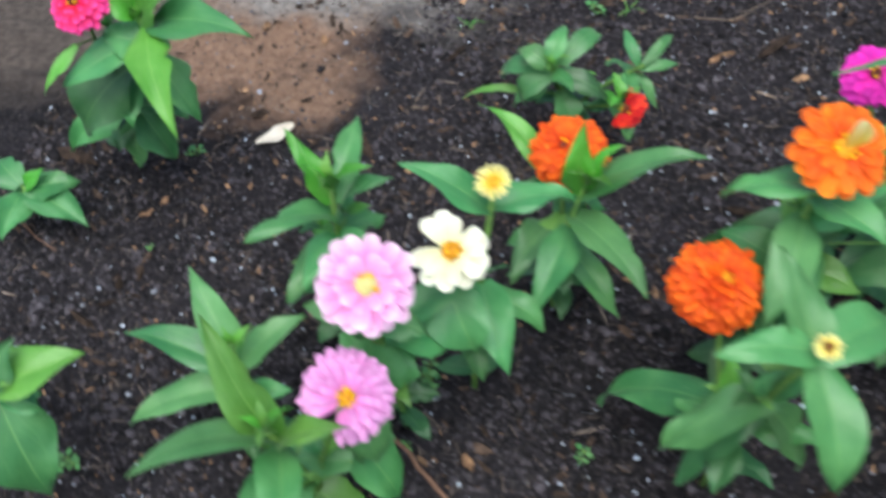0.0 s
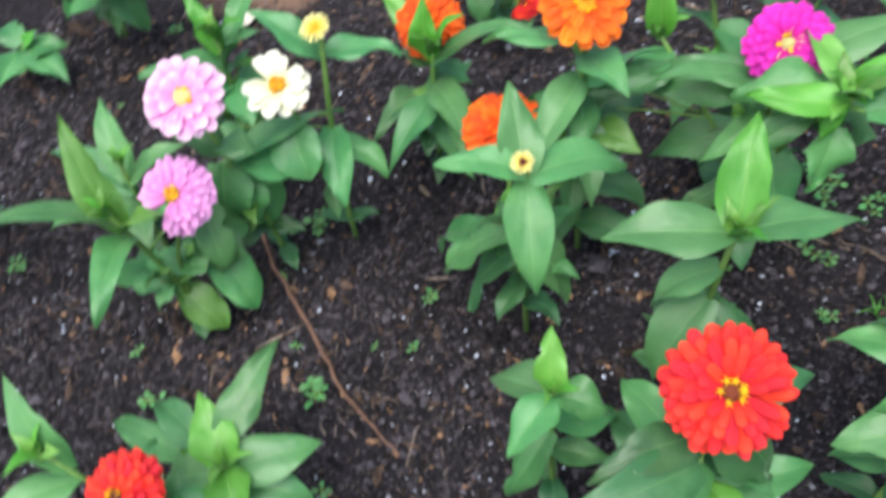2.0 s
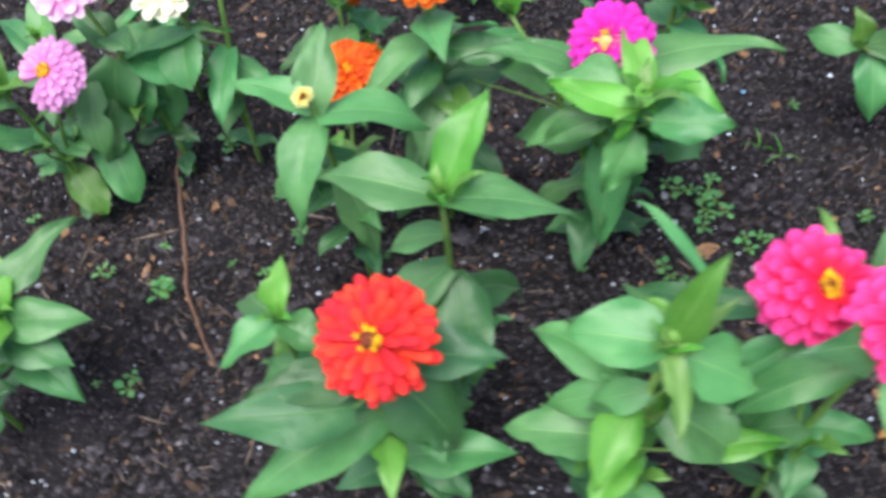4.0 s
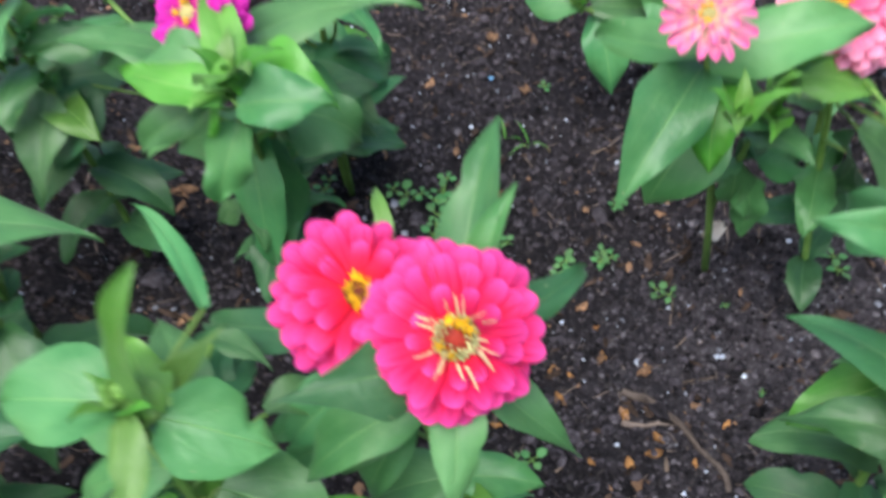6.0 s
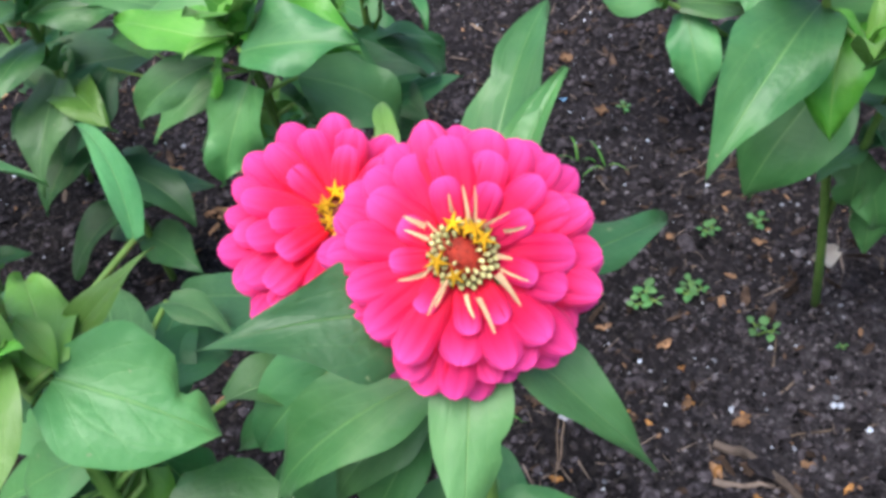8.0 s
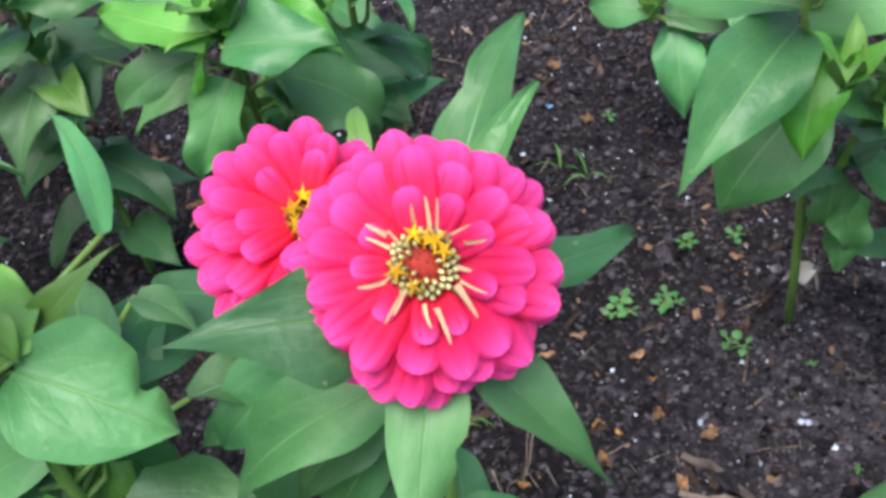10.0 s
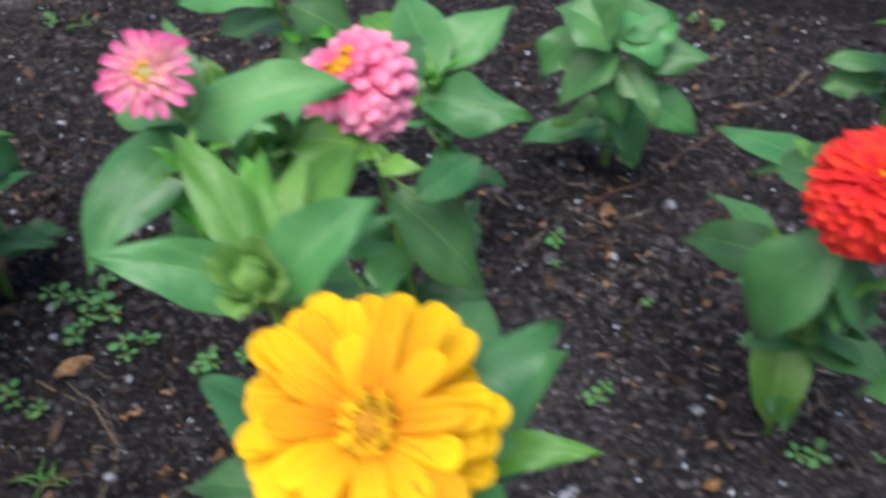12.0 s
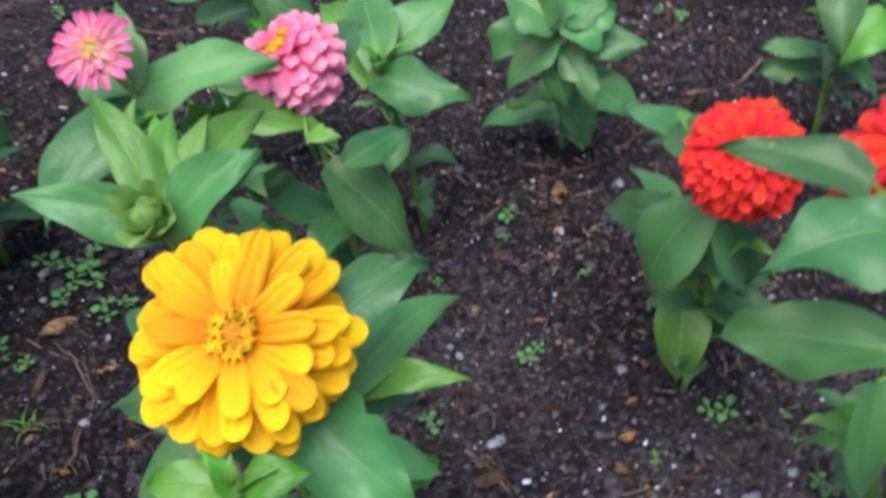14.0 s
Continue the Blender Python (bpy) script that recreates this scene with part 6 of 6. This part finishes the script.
twig([(114.8, 81.1), (117.4, 81.0), (119.8, 80.6), (123.1, 78.9), (125.8, 76.5)], 0.0037, 92, ROOT, label="thick weathered brown stick lying on the soil")
twig([(115.9, 78.1), (117.7, 78.9), (119.5, 80.1)], 0.0026, 93, ROOT, label="short grey brown stick lying on the soil")
twig([(93.1, 85.1), (98.8, 83.8), (102.8, 81.1), (104.4, 77.5), (106.4, 73.2)], 0.0008, 94, STRAW, "root", "thin pale bent root lying on the soil")
twig([(138.1, 89.2), (140.7, 88.5), (143.1, 87.4)], 0.0010, 95, STRAW, "straw", "thin pale straw lying on the soil")
flake(68.9, 75.9, 0.6, 74, PERLITE, "white_scrap", "small white scrap lying on the soil", 0.5)
twig([(-27.9, 83.4), (-24.1, 81.0), (-20.9, 79.6)], 0.0014, 90)
twig([(49.5, 138.4), (63.0, 137.8), (69.9, 144.6)], 0.0014, 91, STRAW, "straw", "thin pale straw lying on the soil")


stalk = flake(116.3, 97.9, 2.0, 73, PALE, "withered_leaf", "pale withered leaf curled against a stem", 0.5, 0.045)
stalk.rotation_euler = (0.7, 0.5, 1.3)


def grass_tuft(x, y, size, blades, seed):
    rnd = random.Random(seed)
    ob = tagged(new("grass_tuft"), label="small tuft of thin arching green grass blades", category="grass", group="grass tufts in the bed")
    x, y = x / 100, y / 100
    ob.location = (x, y, soil_height(x, y))
    for k in range(blades):
        w, s = 6.28 * k / blades + rnd.uniform(-0.5, 0.5), size / 100 * rnd.uniform(0.7, 1.2)
        tip = Vector((math.cos(w), math.sin(w), 0)) * s + Vector((0, 0, s * rnd.uniform(0.1, 0.5)))
        part("blade", leaf_mesh((0, 0, -0.002), tip, 0.0022, 0.25, 0, LEAF[1], rnd, 1.6, 8, 2), ob)
    return ob


grass_tuft(*(23.9, 131.4), 2.5, 6, 5)
grass_tuft(*(98.9, 75.5), 2.4, 5, 6)
grass_tuft(*(94.0, 105.3), 3.5, 3, 7)
grass_tuft(*(47.5, 138.6), 3.0, 5, 8)
grass_tuft(90.8, 105.6, 3.2, 3, 9)
grass_tuft(99.9, 76.1, 2.6, 4, 10)
